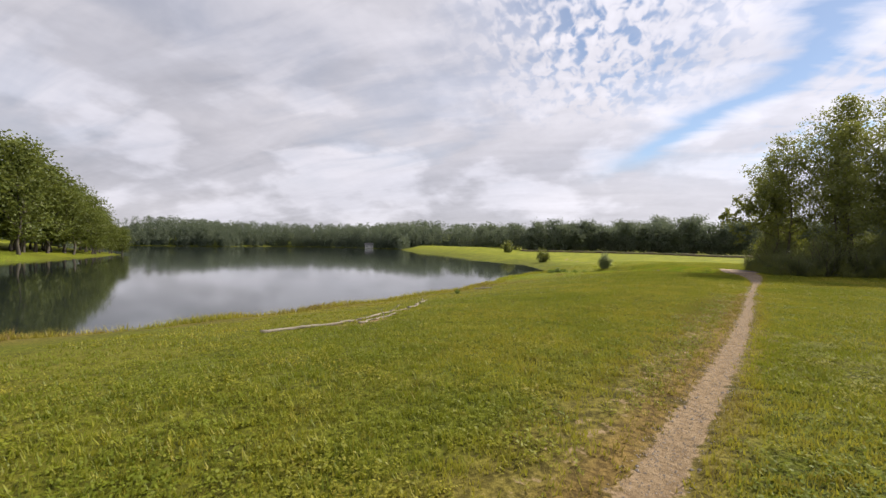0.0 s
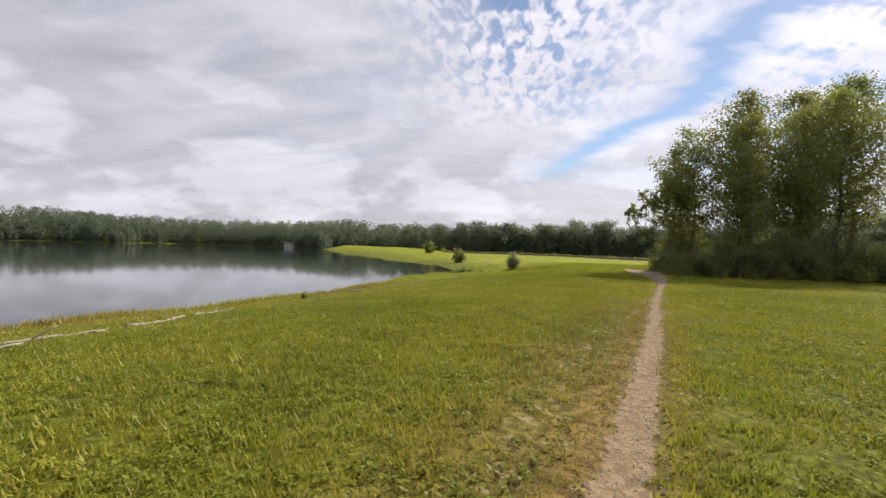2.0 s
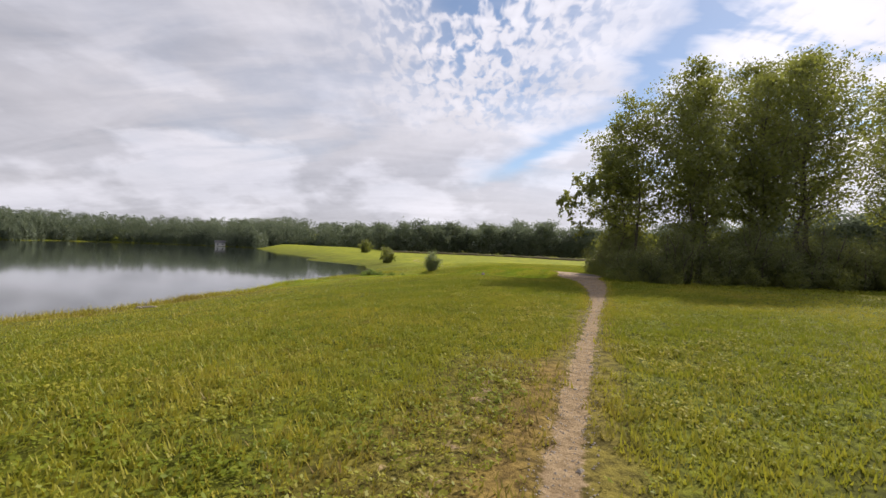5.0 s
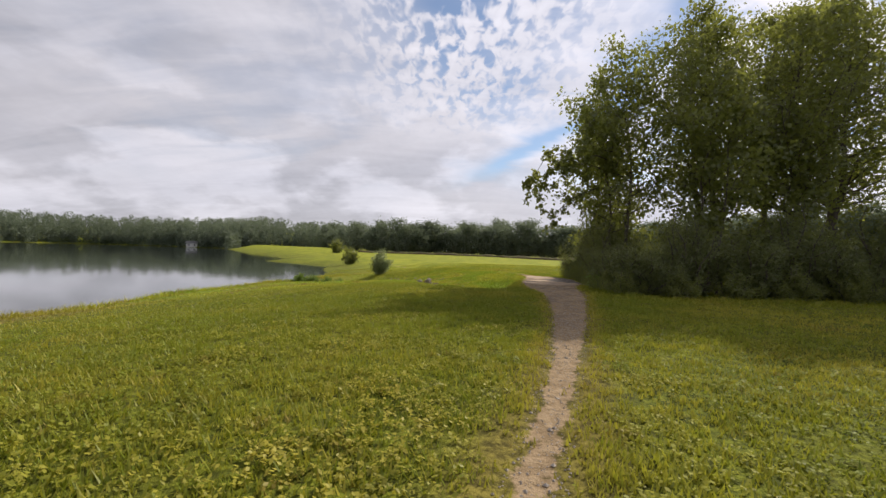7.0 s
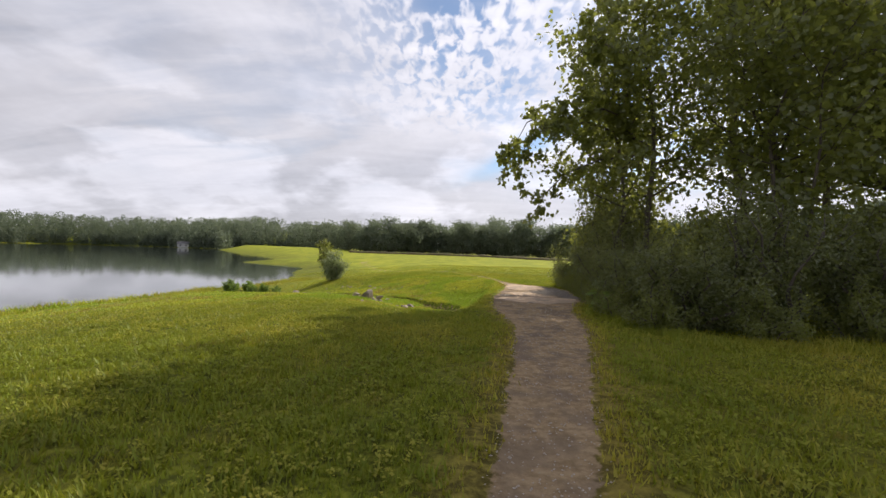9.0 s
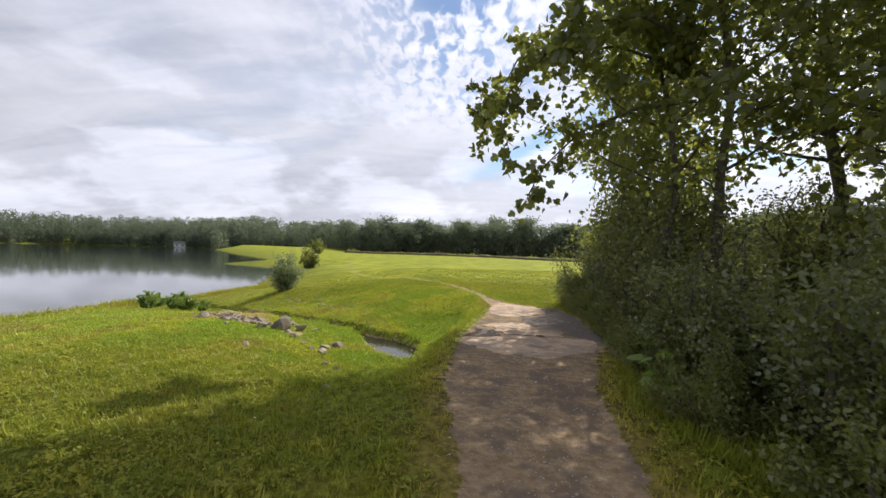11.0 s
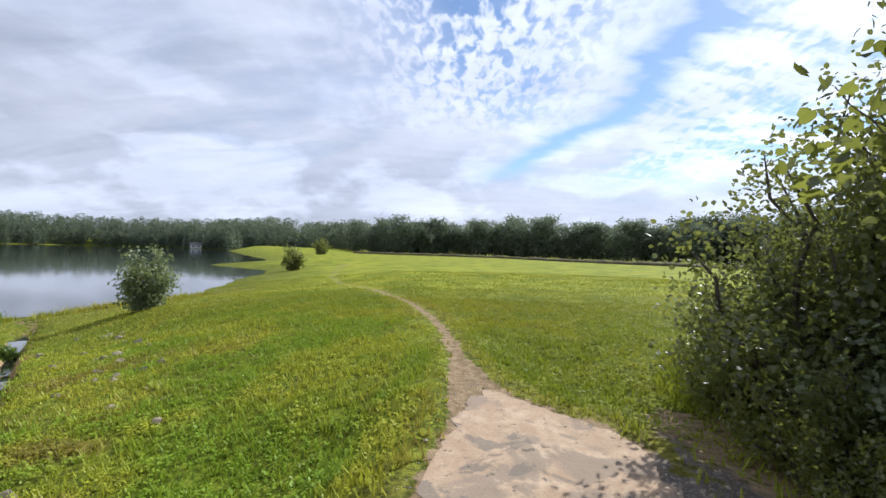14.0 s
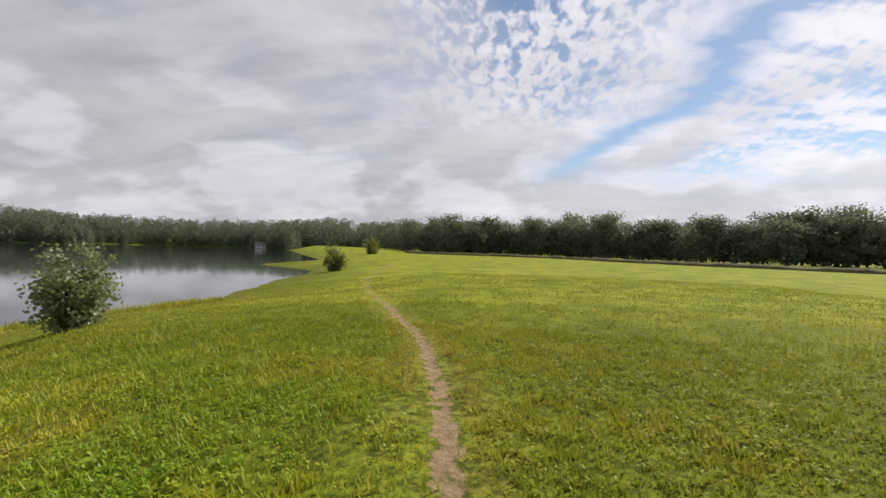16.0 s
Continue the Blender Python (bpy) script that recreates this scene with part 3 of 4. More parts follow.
def tree(seed, height, spread, n_limbs, n_leaves, leaf, mat, clear=0.18, shape=LEAF_OVAL, radius=None, lean=(0, 0), stems=1, clump=0.5, tall=0.6):
    """A thing at the origin: trunk with limbs, and a crown of leaf clusters round the twigs."""
    rng = np.random.default_rng(seed)
    verts, faces, tips, share = [], [], [], []
    for stem in range(stems):
        h = height * (1 - 0.12 * stem)
        foot = Vector((0.35 * math.cos(2.1 * stem), 0.35 * math.sin(2.1 * stem), 0)) if stems > 1 else Vector((0, 0, 0))
        r = (radius or height * 0.014) * (1 - 0.2 * stem)
        n = 9
        line = [foot + Vector((lean[0] * (i / n) ** 1.6 + rng.normal() * 0.012 * h * (i > 0), lean[1] * (i / n) ** 1.6 + rng.normal() * 0.012 * h * (i > 0),
                               h * 0.97 * i / n - 0.15 * (i == 0))) for i in range(n + 1)]
        tube(verts, faces, line, [r * (1.5 if i == 0 else 1.05 - 0.98 * i / n) for i in range(n + 1)], 8)
        for k in range(n_limbs // stems):
            u = clear + (1 - clear) * ((k + rng.uniform(0, 1)) / (n_limbs // stems)) ** 0.9
            i = min(int(u * n), n - 1)
            at = line[i].lerp(line[i + 1], u * n - i)
            prof = math.sin(math.pi * min(1, (u - clear) / (1 - clear) * 0.75 + 0.22)) ** abs(tall)
            v = (u - clear) / (1 - clear)
            if tall < 0:
                prof = min(1, 0.6 + 2.2 * v) * (1 - v ** 1.7) ** 0.8 * 0.92 + 0.08
            ln = spread * prof * (rng.uniform(0.55, 1.3) if tall < 0 else rng.uniform(0.6, 1.15))
            w = k * 2.4 + rng.uniform(-0.5, 0.5)
            limb = bent(rng, at, (math.cos(w), math.sin(w), rng.uniform(0.1, 0.7)), ln, 0.35)
            lr = max(r * (1 - u) * 0.5, 0.012)
            tube(verts, faces, limb, [lr * (1 - 0.8 * j / 4) for j in range(5)], 5)
            for j in range(1, 5):
                tips.append(limb[j])
                share.append(ln)
                for q in range(2):
                    tw = bent(rng, limb[j], (limb[j] - limb[j - 1]).normalized() + Vector(rng.normal(size=3) * 0.8), ln * rng.uniform(0.22, 0.42), 0.1, 2)
                    tube(verts, faces, tw, [lr * 0.35, lr * 0.22, 0.004], 3)
                    tips += tw[1:]
                    share += [ln, ln]
    base = new("tree")
    part("trunk", mesh_from("trunk", verts, faces, M_BARK, True), base)
    t = np.array([tuple(p) for p in tips])
    chance = np.sqrt(np.array(share))
    pick = t[rng.choice(len(t), n_leaves, p=chance / chance.sum())]
    c = pick + np.clip(rng.normal(size=(n_leaves, 3)), -1.5, 1.5) * np.array([clump, clump, clump * 0.7])
    c[:, 2] = np.maximum(c[:, 2], 0.15)
    part("crown", leaves("crown", rng, c, leaf, mat, shape), base)
    return base


def shrub(seed, height, width, n_leaves, leaf, mat, shape=LEAF_OVAL, stems=14, hang=0.0):
    """Many stems from one foot, leaves along all of them; an uneven outline."""
    rng = np.random.default_rng(seed)
    verts, faces, tips = [], [], []
    for k in range(stems):
        w, out = k * 2.4 + rng.uniform(-0.4, 0.4), rng.uniform(0.05, 1.0)
        h = height * rng.uniform(0.55, 1.05) * (1.05 - 0.42 * out)
        pts = [Vector((0.12 * width * math.cos(w), 0.12 * width * math.sin(w), -0.08))]
        for j in range(1, 6):
            u = j / 5
            pts.append(Vector((width * out * math.cos(w) * (0.15 + 0.5 * u ** 0.8) + rng.normal() * 0.04 * height,
                               width * out * math.sin(w) * (0.15 + 0.5 * u ** 0.8) + rng.normal() * 0.04 * height, h * u - hang * u * u)))
        tube(verts, faces, pts, [0.018 * height * (1 - 0.85 * j / 5) for j in range(6)], 4)
        for j in range(5):
            for q in range(3):
                p = pts[j].lerp(pts[j + 1], rng.uniform())
                tips.append((p, 0.5 + 0.5 * j / 5))
                e = p + Vector(np.clip(rng.normal(size=3), -1.4, 1.4)) * 0.075 * height
                tips.append((e, 1.0))
    base = new("shrub")
    part("stem", mesh_from("stem", verts, faces, M_BARK, True), base)
    t = np.array([tuple(p) for p, q in tips])
    pick = t[rng.integers(0, len(t), n_leaves)]
    c = pick + np.clip(rng.normal(size=(n_leaves, 3)), -1.5, 1.5) * 0.05 * height
    c[:, 2] = np.maximum(np.abs(c[:, 2]), 0.03)
    part("foliage", leaves("foliage", rng, c, leaf, mat, shape), base)
    return base


def named(ob, name, label, category, group=""):
    ob.name = name
    return tagged(ob, label, category, group)


def stand(ob, x, y, turn=0.0, scale=1.0, sink=0.0, high=None):
    m = pose(x, y, gz(x, y) - sink, 0, 0, turn) @ Matrix.Diagonal((scale, scale, high or scale, 1))
    ob.matrix_basis = m
    return m


def place(ob, x, y, turn=0.0, scale=1.0, sink=0.0, high=None):
    m = pose(x, y, gz(x, y) - sink, 0, 0, turn) @ Matrix.Diagonal((scale, scale, high or scale, 1))
    keep = ob.matrix_basis.copy()
    ob.matrix_basis = Matrix.Identity(4)
    made = copy_thing(ob, m)
    ob.matrix_basis = keep
    return made


# the grove on the right of the path
g1 = named(tree(11, 9.0, 2.05, 46, 9000, 0.092, M_LEAF, 0.30, LEAF_LOBED, 0.085, (-0.15, 0.2), 2, 0.24), "maple_tree",
           "broad-leaved maple with open crown at the grove's edge", "tree", "grove trees")
stand(g1, 3.5, 2.9)
g2 = named(tree(12, 11.9, 3.0, 66, 9000, 0.135, M_LEAF, 0.26, LEAF_OVAL, 0.14, (0.2, 0), 1, 0.25, -1), "sweetgum_tree",
           "tall conical broad-leaved tree with dense dark crown", "tree", "grove trees")
stand(g2, 7.8, 5.6)
g3 = named(tree(13, 13.6, 3.7, 70, 10000, 0.145, M_LEAF, 0.24, LEAF_OVAL, 0.15, (0, 0.2), 1, 0.27, -1), "sweetgum_tree",
           "tall conical broad-leaved tree with dense dark crown", "tree", "grove trees")
stand(g3, 15.3, 7.6)
for src, x, y, turn, k in ((g3, 11.6, 6.4, 70, 0.90), (g2, 19.5, 6.0, 120, 0.98), (g3, 23.5, 9.0, 200, 0.95), (g2, 28.0, 7.0, 30, 1.0),
                           (g3, 33.5, 8.0, 250, 0.9), (g2, 11.6, 3.0, 160, 0.92), (g3, 8.9, 1.8, 35, 0.70), (g2, 6.5, 2.4, 15, 0.80), (g3, 18.0, 2.4, 310, 0.78), (g2, 25.0, 2.6, 20, 0.75)):
    place(src, x, y, turn, k)
g4 = named(tree(14, 7.0, 1.5, 34, 5200, 0.10, M_LEAF, 0.14, LEAF_LOBED, 0.055, (-0.5, 0.3), 2, 0.24), "young_maple_tree",
           "young broad-leaved tree leaning over the path", "tree", "grove trees")
stand(g4, 4.5, 6.0)
place(g4, 5.6, 0.9, 140, 0.95)
place(g4, 8.6, 1.2, 40, 0.85)


def bough(tree_ob, seed, line, n_leaves, reach, low):
    """A drooping bough with large leaves, part of its tree."""
    r = np.random.default_rng(seed)
    inv = tree_ob.matrix_basis.inverted()
    verts, faces = [], []
    pts = [inv @ Vector(p) for p in line]
    tube(verts, faces, pts, [0.028 * (1 - 0.85 * i / (len(pts) - 1)) for i in range(len(pts))], 5)
    tips = []
    for i in range(1, len(pts)):
        for k in range(5):
            p = pts[i - 1].lerp(pts[i], r.uniform())
            tw = bent(r, p, Vector(r.normal(size=3)) + Vector((0, 0, -0.2)), reach * r.uniform(0.5, 1.2), -0.3, 3)
            tube(verts, faces, tw, [0.008, 0.006, 0.004, 0.002], 3)
            tips += tw[1:]
    b = part("bough", mesh_from("bough", verts, faces, M_BARK, True), tree_ob, "drooping bough over the path")
    t = np.array([tuple(p) for p in tips])
    c = t[r.integers(0, len(t), n_leaves)] + r.normal(size=(n_leaves, 3)) * 0.07
    c[:, 2] = np.maximum(c[:, 2], low - tree_ob.matrix_basis.translation.z)
    part("foliage", leaves("foliage", r, c, 0.10, M_LEAF, LEAF_LOBED), b)


bough(g1, 15, [(3.5, 2.9, 3.4), (2.7, 3.0, 3.3), (1.9, 3.05, 2.95), (1.4, 3.0, 2.45), (1.15, 2.95, 2.0)], 300, 0.42, 1.60)
bough(g1, 16, [(3.5, 2.9, 4.2), (2.6, 2.6, 4.4), (1.7, 2.4, 4.2), (1.1, 2.3, 3.7)], 650, 0.6, 2.6)
bough(g1, 18, [(3.5, 2.9, 3.8), (2.4, 3.0, 4.2), (1.4, 3.1, 4.1), (0.85, 3.1, 3.5), (0.75, 3.1, 3.0)], 620, 0.6, 2.3)
bough(g1, 19, [(3.5, 2.9, 4.6), (2.3, 3.8, 5.0), (1.2, 4.4, 4.6), (0.8, 4.6, 3.8), (0.7, 4.6, 3.2)], 700, 0.6, 2.4)
bough(g1, 17, [(3.5, 2.9, 5.0), (2.5, 1.6, 5.3), (1.6, 0.7, 5.0), (1.1, 0.3, 4.3)], 650, 0.7, 2.8)

bough(g4, 20, [(4.45, 6.0, 3.2), (3.9, 6.05, 3.9), (3.25, 6.2, 3.6), (2.9, 6.3, 3.2)], 150, 0.32, 2.5)


def hanging_vine(seed, x, y, top, bottom):
    """A thin vine hanging free, with a few leaves."""
    r = np.random.default_rng(seed)
    base = named(new("hanging_vine"), "hanging_vine", "thin leafy vine hanging from the tree over the path", "vine", "hanging vines")
    base.location = (x, y, top)
    pts = [Vector((r.normal() * 0.025 * i / 3, r.normal() * 0.025 * i / 3, -(top - bottom) * i / 8)) for i in range(9)]
    v, f = [], []
    tube(v, f, pts, [0.006] * 8 + [0.002], 5)
    part("stem", mesh_from("stem", v, f, M_BARK, True), base)
    c = np.array([tuple(pts[int(k)]) for k in r.integers(2, 9, 16)]) + r.normal(size=(16, 3)) * 0.03
    part("foliage", leaves("foliage", r, c, 0.055, M_LEAF, LEAF_POINT), base)


hanging_vine(25, 3.28, 6.2, 3.6, 2.1)
hanging_vine(26, 3.38, 6.1, 3.6, 2.3)


def burdock(seed, x, y, n=10):
    """A low plant with a few very large leaves on stalks."""
    r = np.random.default_rng(seed)
    base = named(new("broad_leaf_plant"), "broad_leaf_plant", "low plant with large heart-shaped green leaves by the path", "plant")
    base.location = (x, y, gz(x, y))
    rim = [(0, 0), (0.28, -0.06), (0.46, 0.12), (0.46, 0.40), (0.30, 0.72), (0, 1.0), (-0.30, 0.72), (-0.46, 0.40), (-0.46, 0.12), (-0.28, -0.06)]
    for k in range(n):
        w, out, h, s = k * 2.4, r.uniform(0.06, 0.24), r.uniform(0.16, 0.46), r.uniform(0.09, 0.15)
        tip = Vector((out * math.cos(w), out * math.sin(w), h))
        v, f = [], []
        tube(v, f, [Vector((0, 0, -0.02)), tip * 0.5 + Vector((0, 0, 0.04)), tip], [0.008, 0.006, 0.004], 5)
        part("stalk", mesh_from("stalk", v, f, M_WEED, True), base)
        m = Matrix.Translation(tip) @ Euler((r.uniform(-0.5, 0.1), r.uniform(-0.3, 0.3), w - math.pi / 2)).to_matrix().to_4x4()
        lv = [m @ Vector((p * s, q * s, -0.25 * s * (abs(p) ** 1.5 + 0.6 * q * q))) for p, q in rim] + [m @ Vector((0, 0.35 * s, 0.02 * s))]
        part("leaf", mesh_from("leaf", lv, [(i, (i + 1) % 10, 10) for i in range(10)], M_WEED, True), base)


burdock(27, 1.98, 0.72, 14)
burdock(28, 2.15, 1.25, 7)

# the thicket under and before the trees
s1 = named(shrub(21, 2.7, 1.6, 17000, 0.046, M_LEAF_DARK, LEAF_POINT, 18), "thicket_shrub", "dense dark-green thicket shrub under the trees", "shrub", "thicket shrubs")
stand(s1, 3.45, 3.2, 0, 1.2)
s2 = named(shrub(22, 2.1, 1.8, 16000, 0.043, M_LEAF_DARK, LEAF_POINT, 18, 0.3), "thicket_shrub", "dense dark-green thicket shrub under the trees", "shrub", "thicket shrubs")
stand(s2, 2.75, 0.9, 0, 0.9)
s3 = named(shrub(23, 1.25, 1.2, 6500, 0.042, M_LEAF, LEAF_POINT, 16, 0.2), "bramble_bush", "low bramble bush with mixed green leaves", "bush", "bramble bushes")
stand(s3, 2.45, 1.9, 0, 0.75)
for src, x, y, turn, k in (
        (s1, 4.0, 4.8, 80, 1.2), (s2, 3.8, 7.0, 200, 1.05), (s1, 4.35, 7.5, 140, 1.05), (s2, 4.9, 8.3, 20, 0.85), (s1, 5.9, 8.3, 260, 0.95),
        (s2, 2.9, -0.4, 60, 0.95), (s1, 4.2, -0.3, 210, 0.95), (s2, 5.6, -0.5, 130, 1.1), (s1, 7.0, -0.2, 330, 1.05), (s2, 8.4, -0.4, 15, 1.15),
        (s1, 9.9, 0.0, 170, 1.1), (s2, 11.4, -0.2, 95, 1.2), (s1, 13.0, 0.2, 290, 1.15), (s2, 14.8, 0.0, 45, 1.25), (s1, 16.6, 0.4, 120, 1.2),
        (s2, 18.6, 0.2, 220, 1.3), (s1, 20.8, 0.5, 10, 1.25), (s2, 23.2, 0.4, 310, 1.3), (s1, 25.8, 0.8, 75, 1.3), (s2, 28.6, 0.8, 180, 1.4),
        (s1, 32, 1.0, 20, 1.5), (s2, 7.6, 8.6, 60, 1.2), (s1, 6.9, 5.0, 75, 1.2),
        (s1, 9.6, 4.0, 10, 1.2), (s1, 10.4, 8.2, 140, 1.2), (s2, 13.5, 9.0, 240, 1.3), (s1, 17.4, 10.0, 100, 1.3)):
    place(src, x, y, turn, k)
for src, x, y, turn, k in (
        (s3, 2.05, 0.15, 40, 0.62), (s3, 2.85, 4.3, 150, 0.62), (s3, 2.62, 3.1, 200, 0.5), (s3, 2.72, 3.7, 20, 0.45), (s3, 2.95, 4.9, 80, 0.5), (s3, 3.0, 6.0, 110, 0.5), (s3, 2.3, 1.1, 330, 0.55), (s3, 2.45, 2.4, 250, 0.5), (s3, 3.05, 5.6, 260, 0.66), (s3, 3.1, 6.5, 20, 0.6), (s3, 3.3, 7.5, 310, 0.7), (s3, 3.9, 8.6, 100, 0.7),
        (s3, 2.2, -0.9, 70, 0.7), (s3, 3.4, -1.35, 170, 0.75), (s3, 4.7, -1.4, 230, 0.8), (s3, 6.2, -1.4, 300, 0.85), (s3, 7.8, -1.3, 20, 0.9),
        (s3, 9.6, -1.2, 120, 0.95), (s3, 11.6, -1.1, 200, 1.0), (s3, 13.8, -0.9, 280, 1.0)):
    place(src, x, y, turn, k)

place(s1, 4.3, 6.2, 30, 1.0, 0, 1.6)
s4 = named(shrub(24, 1.5, 1.1, 5200, 0.052, M_LEAF_PALE, LEAF_POINT, 16, 0.25), "silver_leaf_shrub", "loose shrub with pale grey-green leaves beside the path", "shrub", "pale shrubs by the path")
stand(s4, 2.72, 1.75, 0, 0.85)
for x, y, turn, k in ((2.95, 2.75, 100, 0.95), (3.0, 0.2, 220, 0.8), (3.55, 6.6, 40, 0.8), (3.75, 7.9, 300, 0.9)):
    place(s4, x, y, turn, k)

# two willow bushes on the bank
w1 = named(shrub(31, 1.35, 0.70, 6500, 0.058, M_LEAF_PALE, LEAF_POINT, 20), "willow_bush", "rounded grey-green willow bush on the lake bank", "bush", "bank bushes")
stand(w1, -6.5, 14.2, 0, 1.3, 0, 1.25)
w2 = named(shrub(32, 2.2, 1.9, 4200, 0.13, M_LEAF, LEAF_OVAL, 18), "bank_bush", "round green bush above the lake inlet", "bush", "bank bushes")
stand(w2, -15.0, 43.8, 0, 1.12)
place(w2, -30.0, 96, 100, 1.7)

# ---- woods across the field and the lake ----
# these trees across the field wear the leaves with painted-in haze
FIELD_TREES = [tree(40 + i, 12.0, 4.6, 34, 2600, 0.50, M_LEAF_HAZED, 0.02, LEAF_OVAL, 0.2, (0, 0), 1, 0.8, 0.45) for i in range(4)]
for ob in FIELD_TREES:
    named(ob, "wood_tree", "full dark-green broad-leaved tree in the wood's edge", "tree", "trees of the wood edge")
rng = np.random.default_rng(5)


def wood_row(line, count, sources, scale, depth, end=None):
    """Trees strewn along a line, each its own thing; their size runs from scale to end."""
    seg = [math.dist(a, b) for a, b in zip(line, line[1:])]
    for k in range(count):
        s = (k + rng.uniform(0.1, 0.9)) / count * sum(seg)
        for (ax, ay), (bx, by), ln in zip(line, line[1:], seg):
            if s <= ln:
                break
            s -= ln
        u = min(s / ln, 1)
        nx, ny = -(by - ay) / ln, (bx - ax) / ln
        off = rng.uniform(0, depth)
        x, y = ax + u * (bx - ax) + nx * off, ay + u * (by - ay) + ny * off
        k2 = (scale + ((end or scale) - scale) * (k / count) ** 0.8) * rng.uniform(0.78, 1.15)
        place(sources[k % len(sources)], x, y, rng.uniform(0, 360), k2 * 1.15, 0.3, k2 * rng.uniform(0.75, 1.12))


for i, ob in enumerate(FIELD_TREES):
    stand(ob, 6 + 9 * i, 158 + 3 * i, 90 * i)
wood_row([(150, 62), (118, 104), (84, 132)], 52, FIELD_TREES, 1.45, 14, 1.15)
wood_row([(84, 132), (50, 146), (20, 155), (-22, 152)], 66, FIELD_TREES, 0.95, 16)
wood_row([(-6, 152), (-30, 164)], 10, FIELD_TREES, 0.85, 8)
wood_row([(-18, 150), (-36, 172), (-66, 240)], 36, FIELD_TREES, 0.85, 12)

EDGE_TREES = [tree(50 + i, 15.0, 3.4, 30, 3600, 0.36, M_LEAF_MID, 0.16, LEAF_OVAL, 0.17, (0, 0), 1, 0.75, 0.5) for i in range(2)]
for i, ob in enumerate(EDGE_TREES):
    named(ob, "shore_tree", "tall light-trunked tree on the wooded lake point", "tree", "trees of the lake point")
    stand(ob, -94 - 7 * i, 12 + 10 * i, 40 * i, 1.2 - 0.3 * i)
wood_row([(-96, 18), (-92, 6), (-100, -8), (-140, -36)][::-1], 26, EDGE_TREES, 1.2, 9.0)
wood_row([(-95, 15), (-98, 22), (-104, 31), (-108, 40)], 20, EDGE_TREES, 1.15, 5.0, 0.36)
wood_row([(-103, 6), (-104, 20), (-112, 34), (-130, 52)], 18, EDGE_TREES, 1.3, 6.0, 0.45)


def far_woods(seed, count, inner, outer, lo, hi, per):
    """The wooded shore across the lake as one mass of crowns and stems."""
    r = np.random.default_rng(seed)
    pts = []
    while len(pts) < count:
        x, y = r.uniform(-430, -60, 900), r.uniform(60, 420, 900)
        d = inland(x, y)
        ok = (d > inner) & (d < outer) & ~((x > -140) & (y < 200)) & ~((x > -118) & (y < 250)) & (x * 0.9 + y * 1.0 > -160)
        pts += list(zip(x[ok], y[ok], d[ok]))
    pts = np.array(pts[:count])
    base = ground_z(pts[:, 0], pts[:, 1])
    h = r.uniform(lo, hi, count) * (1 - 0.42 * smooth01((-pts[:, 0] - 190) / 60) * smooth01((240 - pts[:, 1]) / 60))
    u = r.uniform(0.0, 1, (count, per))
    prof = np.sin(np.pi * np.clip(u * 0.72 + 0.24, 0, 1)) ** 0.6
    w = r.uniform(0, 2 * np.pi, (count, per))
    rad = prof * h[:, None] * 0.26 * np.sqrt(r.uniform(0.15, 1, (count, per))) * (1 + 0.3 * np.sin(3 * w + u * 9))
    c = np.stack([pts[:, :1] + rad * np.cos(w), pts[:, 1:2] + rad * np.sin(w), base[:, None] + u * h[:, None]], 2).reshape(-1, 3)
    # the far shore's haze is in this leaf colour as well
    return leaves("far_woods", r, c, 0.85, M_LEAF_HAZED)


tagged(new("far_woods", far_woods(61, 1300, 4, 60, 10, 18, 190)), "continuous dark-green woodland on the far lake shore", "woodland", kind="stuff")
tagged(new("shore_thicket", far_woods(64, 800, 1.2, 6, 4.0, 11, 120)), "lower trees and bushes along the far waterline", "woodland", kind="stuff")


# a bank of rough tall grass across the field, and the pale strip behind it
def bank_mesh(seed, line, height, width, mat, lift):
    r = np.random.default_rng(seed)
    fine = []
    for (ax, ay, aw), (bx, by, bw) in zip(line, line[1:]):
        for k in range(30):
            fine.append((ax + k / 30 * (bx - ax), ay + k / 30 * (by - ay)))
    v, f = [], []
    prof = [(-1.0, 0.0), (-0.6, 0.75), (0.0, 1.0), (0.6, 0.75), (1.0, 0.0)]
    for i, (x, y) in enumerate(fine):
        a, c = fine[max(i - 1, 0)], fine[min(i + 1, len(fine) - 1)]
        d = math.hypot(c[0] - a[0], c[1] - a[1])
        nx, ny = -(c[1] - a[1]) / d, (c[0] - a[0]) / d
        for s, h in prof:
            v.append((x + nx * s * width, y + ny * s * width, gz(x, y) - 0.35 + lift + h * (height + 0.35) * r.uniform(0.75, 1.2)))
    for i in range(len(fine) - 1):
        for k in range(4):
            p = 5 * i + k
            f.append((p, p + 1, p + 6, p + 5))
    return mesh_from("field_bank", v, f, mat, True)


M_BANK = plain_material("rough_dry_grass", (0.035, 0.032, 0.014), (0.12, 0.095, 0.04), 2.5, 0.95)
tagged(new("field_bank", bank_mesh(62, STRIP, 0.60, 1.4, M_BANK, 0.0)), "dark bank of rough grass across the field", "bank", kind="structure")
tagged(new("hay_strip", bank_mesh(63, [(x + 7, y + 8, w) for x, y, w in STRIP], 0.55, 3.0, M_GROUND, 0.0)), "pale mown strip behind the dark bank", "field strip", kind="structure")


